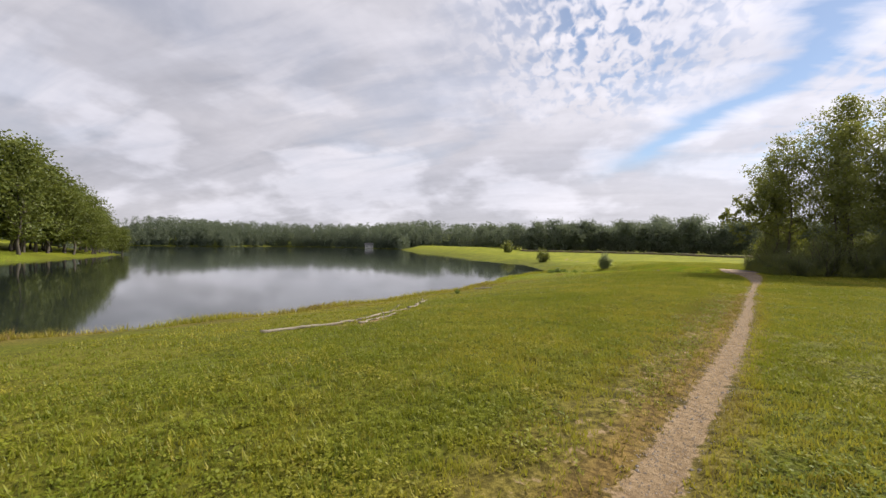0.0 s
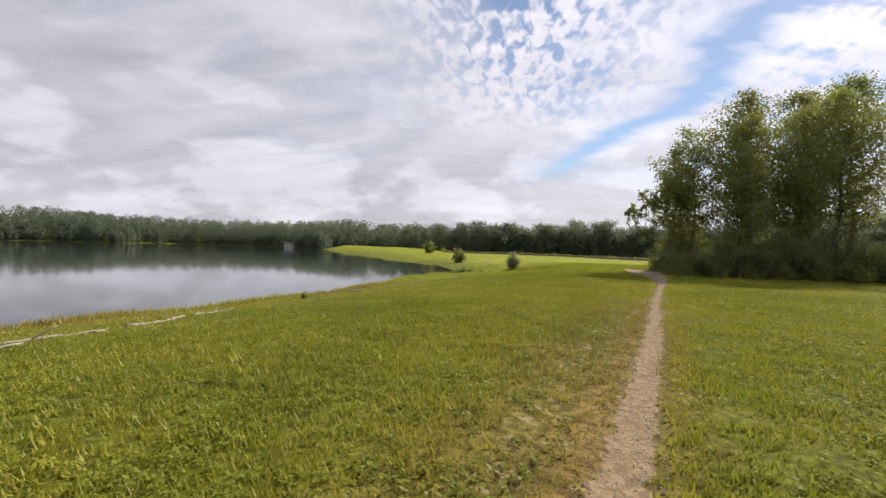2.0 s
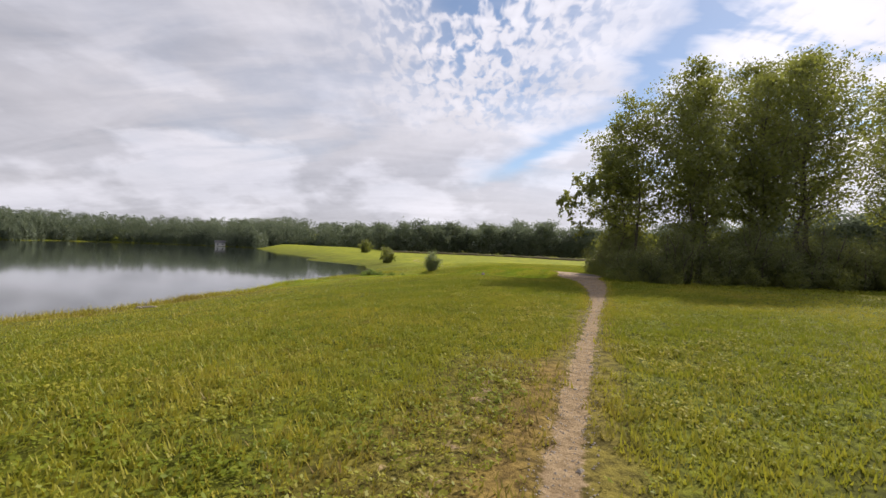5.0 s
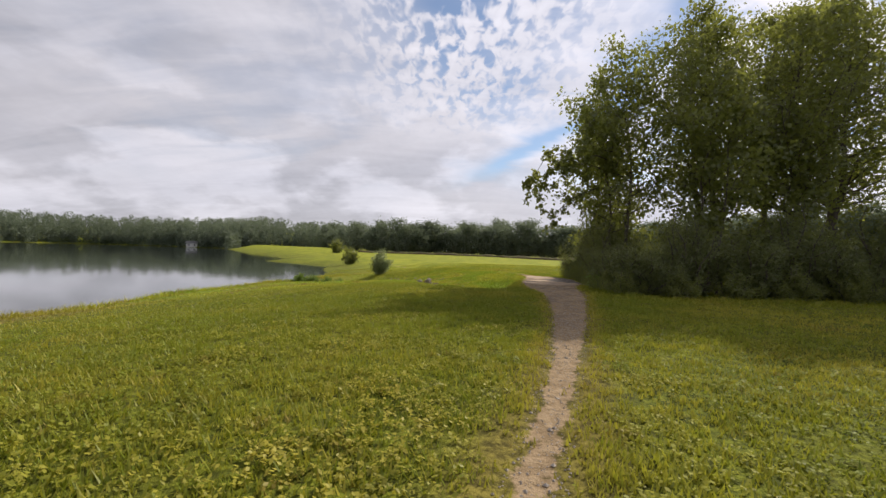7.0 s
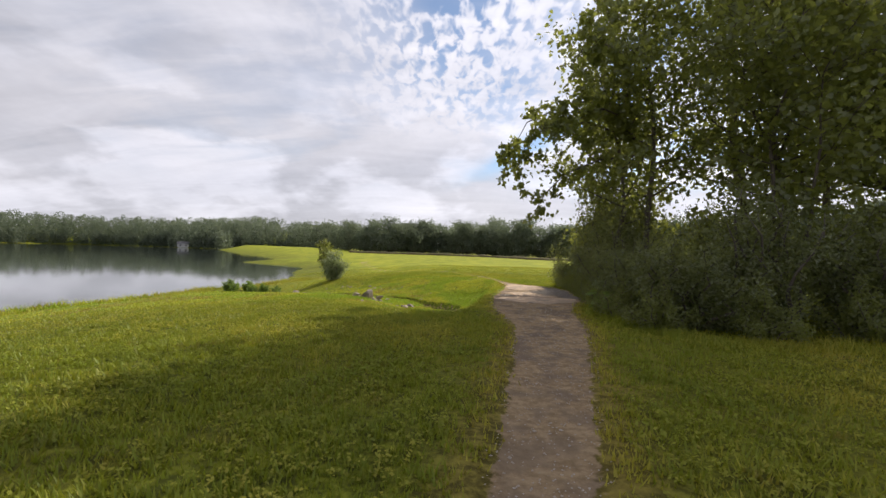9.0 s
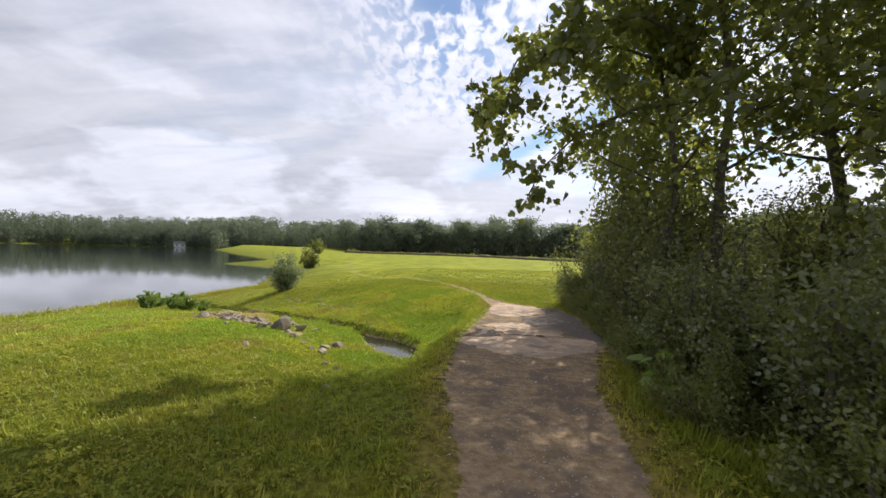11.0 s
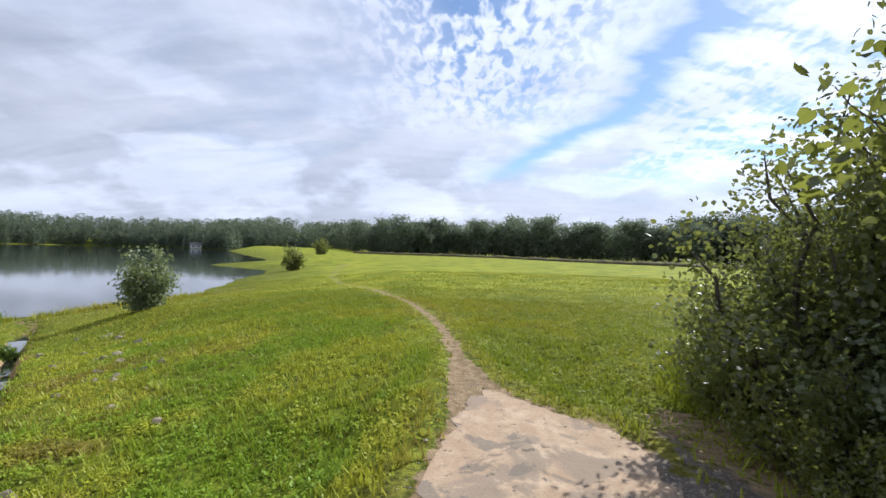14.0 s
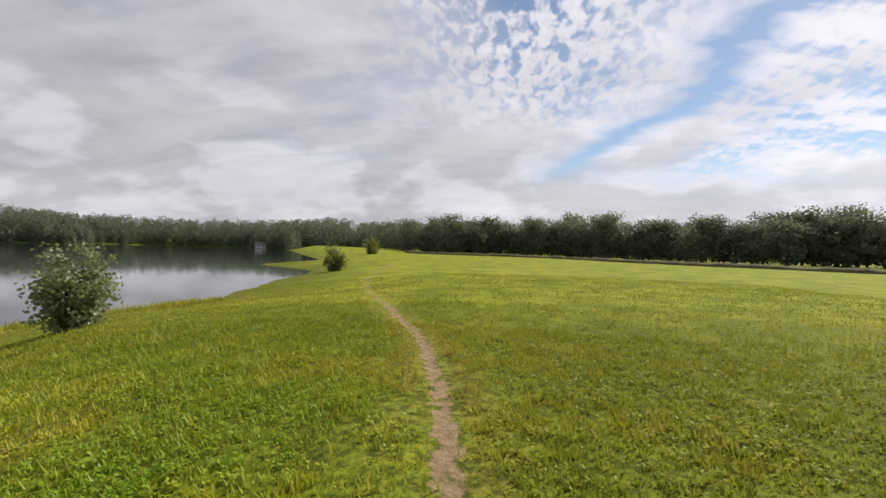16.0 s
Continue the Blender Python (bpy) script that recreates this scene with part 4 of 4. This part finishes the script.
# a small pale house by the water on the far shore
def lake_house(x, y, turn):
    base = named(new("lake_house"), "lake_house", "small pale lakeside house with grey roof", "house")
    w, d, h = 3.2, 2.4, 2.4
    bm = bmesh.new()
    bmesh.ops.create_cube(bm, size=1, matrix=Matrix.Translation((0, 0, h / 2)) @ Matrix.Diagonal((w * 2, d * 2, h, 1)))
    me = bpy.data.meshes.new("wall")
    bm.to_mesh(me), bm.free()
    me.materials.append(M_WALL)
    part("wall", me, base)
    v = [(-w - .4, -d - .4, h), (w + .4, -d - .4, h), (w + .4, d + .4, h), (-w - .4, d + .4, h), (-w - .4, 0, h + 1.6), (w + .4, 0, h + 1.6)]
    part("roof", mesh_from("roof", v, [(0, 1, 5, 4), (2, 3, 4, 5), (0, 4, 3), (1, 2, 5), (0, 3, 2, 1)], M_ROOF), base)
    for k in (-1.6, 1.6):
        q = [(k - .5, -d - .03, .9), (k + .5, -d - .03, .9), (k + .5, -d - .03, 1.9), (k - .5, -d - .03, 1.9)]
        q += [(a, b + .05, c) for a, b, c in q]
        part("window", mesh_from("window", q, [(0, 1, 2, 3), (4, 7, 6, 5), (0, 4, 5, 1), (1, 5, 6, 2), (2, 6, 7, 3), (3, 7, 4, 0)], M_ROOF), base)
    base.matrix_basis = pose(x, y, max(gz(x, y), WATER + 0.3) - 0.1, 0, 0, turn)


lake_house(-171, 267, 30)
lake_house(-153, 272, 5)


# ---- creek, slab and stones ----
def ribbon(name, line, z, extra, mat):
    """A flat sheet of water along a line of varying half-width."""
    fine = []
    for (ax, ay, aw), (bx, by, bw) in zip(line, line[1:]):
        for k in range(4):
            u = k / 4
            fine.append((ax + u * (bx - ax), ay + u * (by - ay), aw + u * (bw - aw)))
    fine.append(line[-1])
    drop, level = z, []
    for x, y, w in fine:
        drop = min(drop, gz(x, y) + 0.13)
        level.append(drop)
    level = [sum(level[max(i - 5, 0):i + 6]) / len(level[max(i - 5, 0):i + 6]) for i in range(len(level))]
    v, f = [], []
    for i, (x, y, w) in enumerate(fine):
        a, b = fine[max(i - 1, 0)], fine[min(i + 1, len(fine) - 1)]
        d = math.hypot(b[0] - a[0], b[1] - a[1])
        nx, ny = -(b[1] - a[1]) / d, (b[0] - a[0]) / d
        for s in (-1, 1):
            v.append((x + s * nx * (w + extra), y + s * ny * (w + extra), level[i]))
    for i in range(len(fine) - 1):
        f.append((2 * i, 2 * i + 1, 2 * i + 3, 2 * i + 2))
    return mesh_from(name, v, f, mat)


tagged(new("creek_water", ribbon("creek_water", CREEK, -0.80, 0.05, M_POND)), "still murky creek pool and narrow ditch water", "creek", kind="structure")
tagged(new("drain_water", ribbon("drain_water", DRAIN, -0.45, 0.1, M_POND)), "dark drain water under the thicket", "creek", kind="structure")


def slab(seed, outline, thick=0.05, lift=0.007):
    """One broken plate of old concrete lying in the path."""
    r = np.random.default_rng(seed)
    ring = []
    for (ax, ay), (bx, by) in zip(outline, outline[1:] + outline[:1]):
        n = max(2, int(math.dist((ax, ay), (bx, by)) / 0.05))
        for k in range(n):
            u = k / n
            ring.append((ax + u * (bx - ax) + 0.05 * math.sin(7.3 * k + seed + 3 * ax) * min(u, 1 - u) * 2 + r.normal() * 0.012, ay + u * (by - ay) + 0.05 * math.sin(5.1 * k + 2 * seed + 3 * by) * min(u, 1 - u) * 2 + r.normal() * 0.012))
    bm = bmesh.new()
    cx, cy = sum(p[0] for p in ring) / len(ring), sum(p[1] for p in ring) / len(ring)
    near = np.array([(cx + (x - cx) * 0.7, cy + (y - cy) * 0.7, 1.0) for x, y in ring])
    fall = np.linalg.lstsq(near, ground_z(near[:, 0], near[:, 1]), rcond=None)[0]

    def level(x, y):
        return float(fall @ np.array([x, y, 1.0])) + lift

    low = [bm.verts.new((x, y, level(x, y) - thick)) for x, y in ring]
    top = [bm.verts.new((x, y, level(x, y))) for x, y in ring]
    n = len(ring)
    for i in range(n):
        j = (i + 1) % n
        bm.faces.new((low[i], low[j], top[j], top[i]))
    bm.faces.new(top)
    bmesh.ops.triangulate(bm, faces=[f for f in bm.faces if len(f.verts) > 4])
    me = bpy.data.meshes.new("concrete_slab")
    bm.to_mesh(me), bm.free()
    me.materials.append(M_CONCRETE)
    return tagged(new("concrete_slab", me), "worn cracked tan concrete plate set in the path", "concrete slab", "concrete plates of the crossing", "structure")


slab(71, [(0.28, 2.95), (0.42, 3.33), (0.66, 3.40), (0.99, 3.60), (1.45, 3.52), (1.86, 3.45), (2.40, 3.28), (2.44, 2.9), (1.95, 2.55), (1.3, 2.15), (0.72, 2.4)])
slab(72, [(1.02, 3.66), (1.45, 3.58), (1.88, 3.52), (1.98, 3.88), (1.66, 4.05), (1.20, 4.12), (0.88, 4.18), (0.86, 3.9)], lift=0.012)
slab(74, [(0.66, 4.40), (0.86, 4.25), (1.22, 4.18), (1.62, 4.12), (1.56, 4.50), (1.42, 4.78), (1.02, 4.66)])
slab(73, [(1.42, 7.75), (1.85, 7.42), (2.33, 6.84), (2.24, 6.0), (1.76, 5.58), (1.27, 5.40), (1.02, 5.78), (1.07, 6.6), (1.25, 7.3)])


def boulder_mesh(seed):
    r = np.random.default_rng(seed)
    bm = bmesh.new()
    bmesh.ops.create_icosphere(bm, subdivisions=2, radius=0.5)
    cuts = [(Vector(r.normal(size=3)).normalized(), r.uniform(0.19, 0.38)) for _ in range(14)]
    for v in bm.verts:
        for d, k in cuts:
            over = v.co.dot(d) - k
            if over > 0:
                v.co -= d * over
        v.co += Vector(r.normal(size=3)) * 0.012
    me = bpy.data.meshes.new("stone")
    bm.to_mesh(me), bm.free()
    me.materials.append(M_STONE)
    return me


STONES = [boulder_mesh(80 + i) for i in range(7)]
rng = np.random.default_rng(9)


def stone(x, y, size, tilt=20, label="angular grey stone lying on the creek bank", sink=0.22):
    ob = new("stone", STONES[int(rng.integers(0, 7))])
    sx, sy, sz = size * rng.uniform(0.85, 1.3), size * rng.uniform(0.7, 1.1), size * rng.uniform(0.5, 0.85)
    ob.matrix_basis = pose(x, y, gz(x, y) + sz * (0.36 - sink), rng.uniform(-tilt, tilt), rng.uniform(-tilt, tilt), rng.uniform(0, 360)) @ Matrix.Diagonal((sx, sy, sz, 1))
    return tagged(ob, label, "stone", "stones beside the creek")


for x, y, size in ((-3.25, 5.4, 0.56), (-2.95, 5.6, 0.34), (-2.7, 5.75, 0.24), (-3.55, 5.15, 0.30), (-3.0, 5.1, 0.22), (-2.05, 4.28, 0.30), (-1.90, 4.55, 0.30),
                   (-2.42, 4.28, 0.20), (-2.2, 4.0, 0.18), (-1.95, 3.78, 0.26), (-1.45, 2.68, 0.24), (-1.7, 3.0, 0.14), (-1.2, 1.3, 0.13), (-3.0, 3.4, 0.18), (-2.8, 4.9, 0.18), (-3.5, 6.4, 0.24)):
    stone(x, y, size, 35)
for k in range(130):
    u = rng.uniform() ** 0.8
    x, y = -3.3 - 3.3 * u + rng.normal() * (0.42 - 0.15 * u), 5.6 + 3.7 * u + rng.normal() * (0.42 - 0.15 * u)
    if band(np.array([x]), np.array([y]), CREEK)[0] > 0.3:
        stone(x, y, rng.uniform(0.08, 0.27) * (1.6 if k % 9 == 0 else 1.0), 35, sink=0.26)
for k in range(40):
    u = rng.uniform()
    x, y = -1.2 - 4.6 * u + rng.normal() * 0.35, 7.3 + 4.6 * u + rng.normal() * 0.35
    if band(np.array([x]), np.array([y]), CREEK)[0] > 0.2:
        stone(x, y, rng.uniform(0.06, 0.2), 12, "pale half-buried stone in the grass bank", 0.34)


# ---- driftwood on the lake bank ----
def log(seed, x0, y0, x1, y1, r0, r1, lift=0.0):
    r = np.random.default_rng(seed)
    verts, faces, pts = [], [], []
    n = 14
    for i in range(n + 1):
        u = i / n
        x, y = x0 + u * (x1 - x0) + r.normal() * 0.05, y0 + u * (y1 - y0) + r.normal() * 0.05
        pts.append(Vector((x, y, gz(x, y) + r0 * 0.25 + lift + abs(r.normal()) * 0.012)))
    tube(verts, faces, pts, [r0 + (r1 - r0) * i / n for i in range(n + 1)], 8)
    faces.append(tuple(range(7, -1, -1)))
    base = named(new("driftwood_log"), "driftwood_log", "bleached driftwood log lying on the lake bank", "log", "driftwood on the bank")
    base.location = pts[0]
    me = mesh_from("trunk", [v - pts[0] for v in verts], faces, M_DRIFT, True)
    part("trunk", me, base)
    for k in range(3):
        i = int(r.integers(3, n - 1))
        v2, f2 = [], []
        b = bent(r, pts[i] - pts[0], r.normal(size=3) * np.array([1, 1, 0.3]) + np.array([0, 0, 0.2]), r.uniform(0.12, 0.35), 0.05, 3)
        tube(v2, f2, b, [r1 * 0.8, r1 * 0.6, r1 * 0.4, 0.01], 5)
        part("branch", mesh_from("branch", v2, f2, M_DRIFT, True), base)


log(91, -14.7, -22.4, -13.6, -20.4, 0.042, 0.030)
log(92, -13.6, -20.2, -13.6, -17.6, 0.030, 0.020)
log(95, -13.3, -20.9, -13.2, -19.2, 0.030, 0.018)
log(96, -13.6, -17.3, -14.15, -15.3, 0.034, 0.026)
log(93, -14.2, -15.0, -14.85, -12.7, 0.032, 0.018)
log(94, -14.9, -4.1, -13.6, -5.0, 0.06, 0.04)


# ---- weeds by the lake ----
wd = named(shrub(33, 0.55, 0.75, 1500, 0.07, M_WEED, LEAF_OVAL, 14), "weed_clump", "leafy green weed clump on the lake bank", "weed", "weeds on the bank")
stand(wd, -9.3, 12.2, 0, 0.9)
for x, y, k in ((-8.4, 11.6, 0.7), (-10.2, 12.9, 1.0), (-11.3, 13.4, 0.8), (-10.8, 12.3, 1.1), (-7.5, 11.9, 0.6), (-11.6, 14.0, 0.9), (-14.6, -8.9, 0.42), (-11.0, 14.6, 0.9)):
    place(wd, x, y, rng.uniform(0, 360), k)


# ---- grass ----
def grass(seed, n, region, blade, width, per, tuft=0.03, green=0.0):
    """Tufts of bent blades strewn over the meadow."""
    r = np.random.default_rng(seed)
    x, y = region(r, n)
    tr, cr, d = band(x, y, TRAIL), band(x, y, CREEK), inland(x, y)
    left = band(x + 0.62, y, [(a, b, 0.16) for a, b, c in TRAIL if b < -13])
    chance = smooth01((tr + 0.03) / 0.22) * smooth01((cr - 0.04) / 0.1) * smooth01((d - 0.3) / 1.0)
    chance *= 1 - 0.72 * (1 - smooth01((left + 0.05) / 0.45))
    chance *= 1 - 0.9 * np.exp(-(np.hypot((x + y * 0.6 + 0.25) / 0.85, (y - 10.0) / 2.0)) ** 2)
    chance *= 1 - 0.8 * (1 - smooth01((band(x, y, PILE) + 0.1) / 0.35))
    chance *= 1 - 0.92 * (1 - smooth01((band(x, y, VERGE) + 0.1) / 0.3))
    right = band(x - 0.62, y, [(a, b, 0.1) for a, b, c in TRAIL if b < -12])
    bare = vnoise(x, y, 0.55, 3) * 0.6 + vnoise(x, y, 0.17, 4) * 0.4
    chance *= 1 - 0.85 * smooth01((bare - 0.60) / 0.10) * (1 - smooth01((np.minimum(np.minimum(tr, left), right) - 0.3) / 1.2))
    chance *= 1 - 0.45 * smooth01((vnoise(x, y, 0.12, 5) - 0.55) / 0.2)
    ok = r.uniform(size=n) < chance
    x, y, tr, left, d = x[ok], y[ok], tr[ok], left[ok], d[ok]
    z = ground_z(x, y)
    n = len(x)
    patch = vnoise(x, y, 3.4, 6) * 0.6 + vnoise(x, y, 1.2, 7) * 0.4
    fine = vnoise(x, y, 0.30, 8) * 0.5 + vnoise(x, y, 0.13, 9) * 0.5
    edge = (1 - smooth01(left / 0.8)) * 0.5 + 0.55 * (1 - smooth01(tr / 0.35))
    dry = 1.45 * (patch - 0.32) + 0.35 * (fine - 0.5) + edge + 0.3 * (1 - smooth01((d - 2) / 5))
    dry = dry + 0.55 * np.exp(-((x + 2.6) / 1.4) ** 2 - ((y - 8.6) / 1.6) ** 2) - 0.8 * np.exp(-((x + 3.2) / 1.1) ** 2 - ((y - 2.9) / 1.0) ** 2)
    dry = dry + 0.35 * (1 - smooth01((d - 3) / 5)) * smooth01((6 - y) / 8) - green
    dry = dry + 0.7 * smooth01((vnoise(x, y, 0.9, 21) * 0.6 + vnoise(x, y, 0.35, 22) * 0.4 - 0.52) / 0.12) * smooth01((y - 1.5) / 2) * smooth01((11 - y) / 2) * smooth01((-0.6 - x) / 1.0)
    tone = np.clip(dry * 0.8 + r.normal(size=n) * 0.12, 0, 1)
    X, Y, Z, TN = (np.repeat(q, per) for q in (x, y, z, tone))
    m = n * per
    X, Y = X + r.normal(size=m) * tuft, Y + r.normal(size=m) * tuft
    w = r.uniform(0, 2 * np.pi, m)
    tall = np.repeat(np.minimum((0.35 + 1.0 * fine) * np.exp(0.30 * r.normal(size=n)), 1.35), per)
    h = blade * r.uniform(0.5, 1.3, m) * tall
    lean = r.uniform(0.2, 1.05, m)
    wd2 = width * r.uniform(0.7, 1.4, m)
    cx, sx = np.cos(w), np.sin(w)
    p0 = np.stack([X - sx * wd2, Y + cx * wd2, Z - 0.01], 1)
    p1 = np.stack([X + sx * wd2, Y - cx * wd2, Z - 0.01], 1)
    p2 = np.stack([X + cx * h * lean, Y + sx * h * lean, Z + h], 1)
    v = np.stack([p0, p1, p2], 1).reshape(-1, 3)
    f = np.arange(m * 3).reshape(-1, 3)
    tn = np.repeat(np.clip(TN + r.normal(size=m) * 0.1, 0, 1), 3)
    return mesh_from_arrays("grass", v, f, M_GRASS, dict(tone=tn, lush=smooth01((v[:, 1] - 0.5) / 4.5) * (1 - 0.75 * smooth01((v[:, 1] - 9.5) / 5)) * (1 - 0.6 * smooth01((v[:, 0] - 0.5) / 1.5))))


def along(width, lo, hi):
    """Strewn round the way, denser towards it."""
    def pick(r, n):
        y = r.uniform(lo, hi, n)
        c = np.interp(y, [-30, -20, -10, 0, 8, 20], [-9.0, -6.0, -2.4, 0.4, 1.3, -1.0])
        return c + r.normal(size=n) * width * 0.55 - 0.2 * width, y
    return pick


def spread(x0, x1, y0, y1):
    return lambda r, n: (r.uniform(x0, x1, n), r.uniform(y0, y1, n))


tagged(new("grass", grass(101, 135000, along(6.0, -29, 14), 0.048, 0.0075, 6, 0.034)), "short yellow-green meadow grass along the path", "grass", kind="stuff")
tagged(new("grass_far", grass(102, 110000, spread(-19, 14, -24, 32), 0.050, 0.010, 3, 0.05)), "yellow-green meadow grass between path and lake", "grass", kind="stuff")


def lawn_weeds(seed, n, region, per, size):
    """Rosettes of small broad leaves between the blades, thick in some places and missing in others."""
    r = np.random.default_rng(seed)
    x, y = region(r, n)
    tr, cr, d = band(x, y, TRAIL), band(x, y, CREEK), inland(x, y)
    cover = vnoise(x, y, 0.42, 11) * 0.55 + vnoise(x, y, 0.16, 12) * 0.45
    chance = smooth01((tr - 0.05) / 0.4) * smooth01((cr - 0.03) / 0.1) * smooth01((d - 1) / 2) * smooth01((cover - 0.30) / 0.22)
    chance *= 1 - 0.9 * (1 - smooth01((band(x, y, PILE) + 0.1) / 0.35))
    ok = r.uniform(size=n) < chance
    x, y, cover = x[ok], y[ok], cover[ok]
    n = len(x)
    z = ground_z(x, y)
    patch = vnoise(x, y, 1.6, 13) * 0.6 + vnoise(x, y, 0.5, 14) * 0.4
    m = n * per
    w = r.uniform(0, 2 * np.pi, m)
    s = size * r.uniform(0.55, 1.3, m) * np.repeat(0.75 + 0.7 * (cover - 0.4), per)
    out = s * r.uniform(0.0, 1.3, m)
    high = s * r.uniform(0.5, 1.9, m)
    c = np.stack([np.repeat(x, per) + np.cos(w) * out, np.repeat(y, per) + np.sin(w) * out, np.repeat(z, per) + high], 1)
    along_w, side = np.stack([np.cos(w), np.sin(w), r.uniform(-0.7, 0.5, m)], 1), np.stack([-np.sin(w), np.cos(w), r.normal(size=m) * 0.35], 1)
    q = np.array([(-0.5, 0.0), (0.1, 0.34), (0.62, 0.0), (0.1, -0.34)])
    v = c[:, None, :] + s[:, None, None] * (along_w[:, None, :] * q[None, :, :1] + side[:, None, :] * q[None, :, 1:])
    patch = patch + 0.75 * smooth01((vnoise(x, y, 0.9, 21) * 0.6 + vnoise(x, y, 0.35, 22) * 0.4 - 0.52) / 0.12) * smooth01((y - 1.5) / 2) * smooth01((11 - y) / 2) * smooth01((-0.6 - x) / 1.0)
    tone = np.clip(np.repeat(0.85 * (patch - 0.30), per) + r.normal(size=m) * 0.05, 0, 1)
    v = v.reshape(-1, 3)
    lush = smooth01((v[:, 1] - 0.5) / 4.5) * (1 - 0.75 * smooth01((v[:, 1] - 9.5) / 5)) * (1 - 0.6 * smooth01((v[:, 0] - 0.5) / 1.5))
    return mesh_from_arrays("lawn_weeds", v, np.arange(m * 4).reshape(-1, 4), M_GRASS, dict(tone=np.repeat(tone, 4), lush=lush))


tagged(new("lawn_weeds", lawn_weeds(106, 175000, along(7.0, -29, 17), 5, 0.026)), "low broad-leaved weeds and clover in the meadow grass", "weeds", kind="stuff")


def thicket_edge(r, n):
    """Along the foot of the thicket, beside the path and towards the meadow."""
    half = n // 2
    y = r.uniform(-1.6, 9.2, half)
    x = np.interp(y, [-1.6, -0.5, 0.6, 2.1, 4.2, 6.5, 8.0, 9.2], [2.0, 1.75, 1.65, 2.15, 2.75, 2.75, 3.0, 3.7]) + np.abs(r.normal(size=half)) * 0.25
    x2 = r.uniform(1.9, 22, n - half)
    return np.concatenate([x, x2]), np.concatenate([y, -1.75 + r.normal(size=n - half) * 0.25])


def water_edge(r, n):
    """Along the lake's near edge."""
    y = r.uniform(-26, 24, n)
    x = np.interp(y, [p[1] for p in SHORE[2:16]], [p[0] for p in SHORE[2:16]]) + r.uniform(0.5, 2.2, n)
    return x, y


tagged(new("rough_grass", grass(104, 9000, thicket_edge, 0.10, 0.007, 5, 0.05, 0.1)), "tall rough grass at the foot of the thicket", "grass", kind="stuff")
tagged(new("sedge", grass(105, 9000, water_edge, 0.20, 0.012, 4, 0.08, 0.15)), "yellowish sedge fringe along the waterline", "grass", kind="stuff")


def gravel(seed, n):
    """Loose small stones on the bare way."""
    r = np.random.default_rng(seed)
    y = r.uniform(-29, 8, n)
    x = np.interp(y, [p[1] for p in TRAIL], [p[0] for p in TRAIL]) + r.normal(size=n) * np.where(y > -5, 0.6, 0.22)
    tr = band(x, y, TRAIL)
    ok = tr < 0.06
    x, y = x[ok], y[ok]
    n = len(x)
    z = ground_z(x, y)
    s = r.uniform(0.003, 0.009, n) * np.where(r.uniform(size=n) > 0.96, 2.0, 1.0)
    dirs = np.array([(1, 0, 0), (0, 1, 0), (-1, 0, 0), (0, -1, 0), (0, 0, 0.7), (0, 0, -0.7)], float)
    v = np.stack([x, y, z + s * 0.3], 1)[:, None, :] + dirs[None] * (s[:, None, None] * r.uniform(0.6, 1.3, (n, 6, 1)))
    f = np.array([(0, 1, 4), (1, 2, 4), (2, 3, 4), (3, 0, 4), (1, 0, 5), (2, 1, 5), (3, 2, 5), (0, 3, 5)])
    return mesh_from_arrays("gravel", v.reshape(-1, 3), (np.arange(n)[:, None, None] * 6 + f[None]).reshape(-1, 3), M_GRAVEL)


tagged(new("gravel", gravel(103, 16000)), "loose pale gravel strewn on the path", "gravel", kind="stuff")
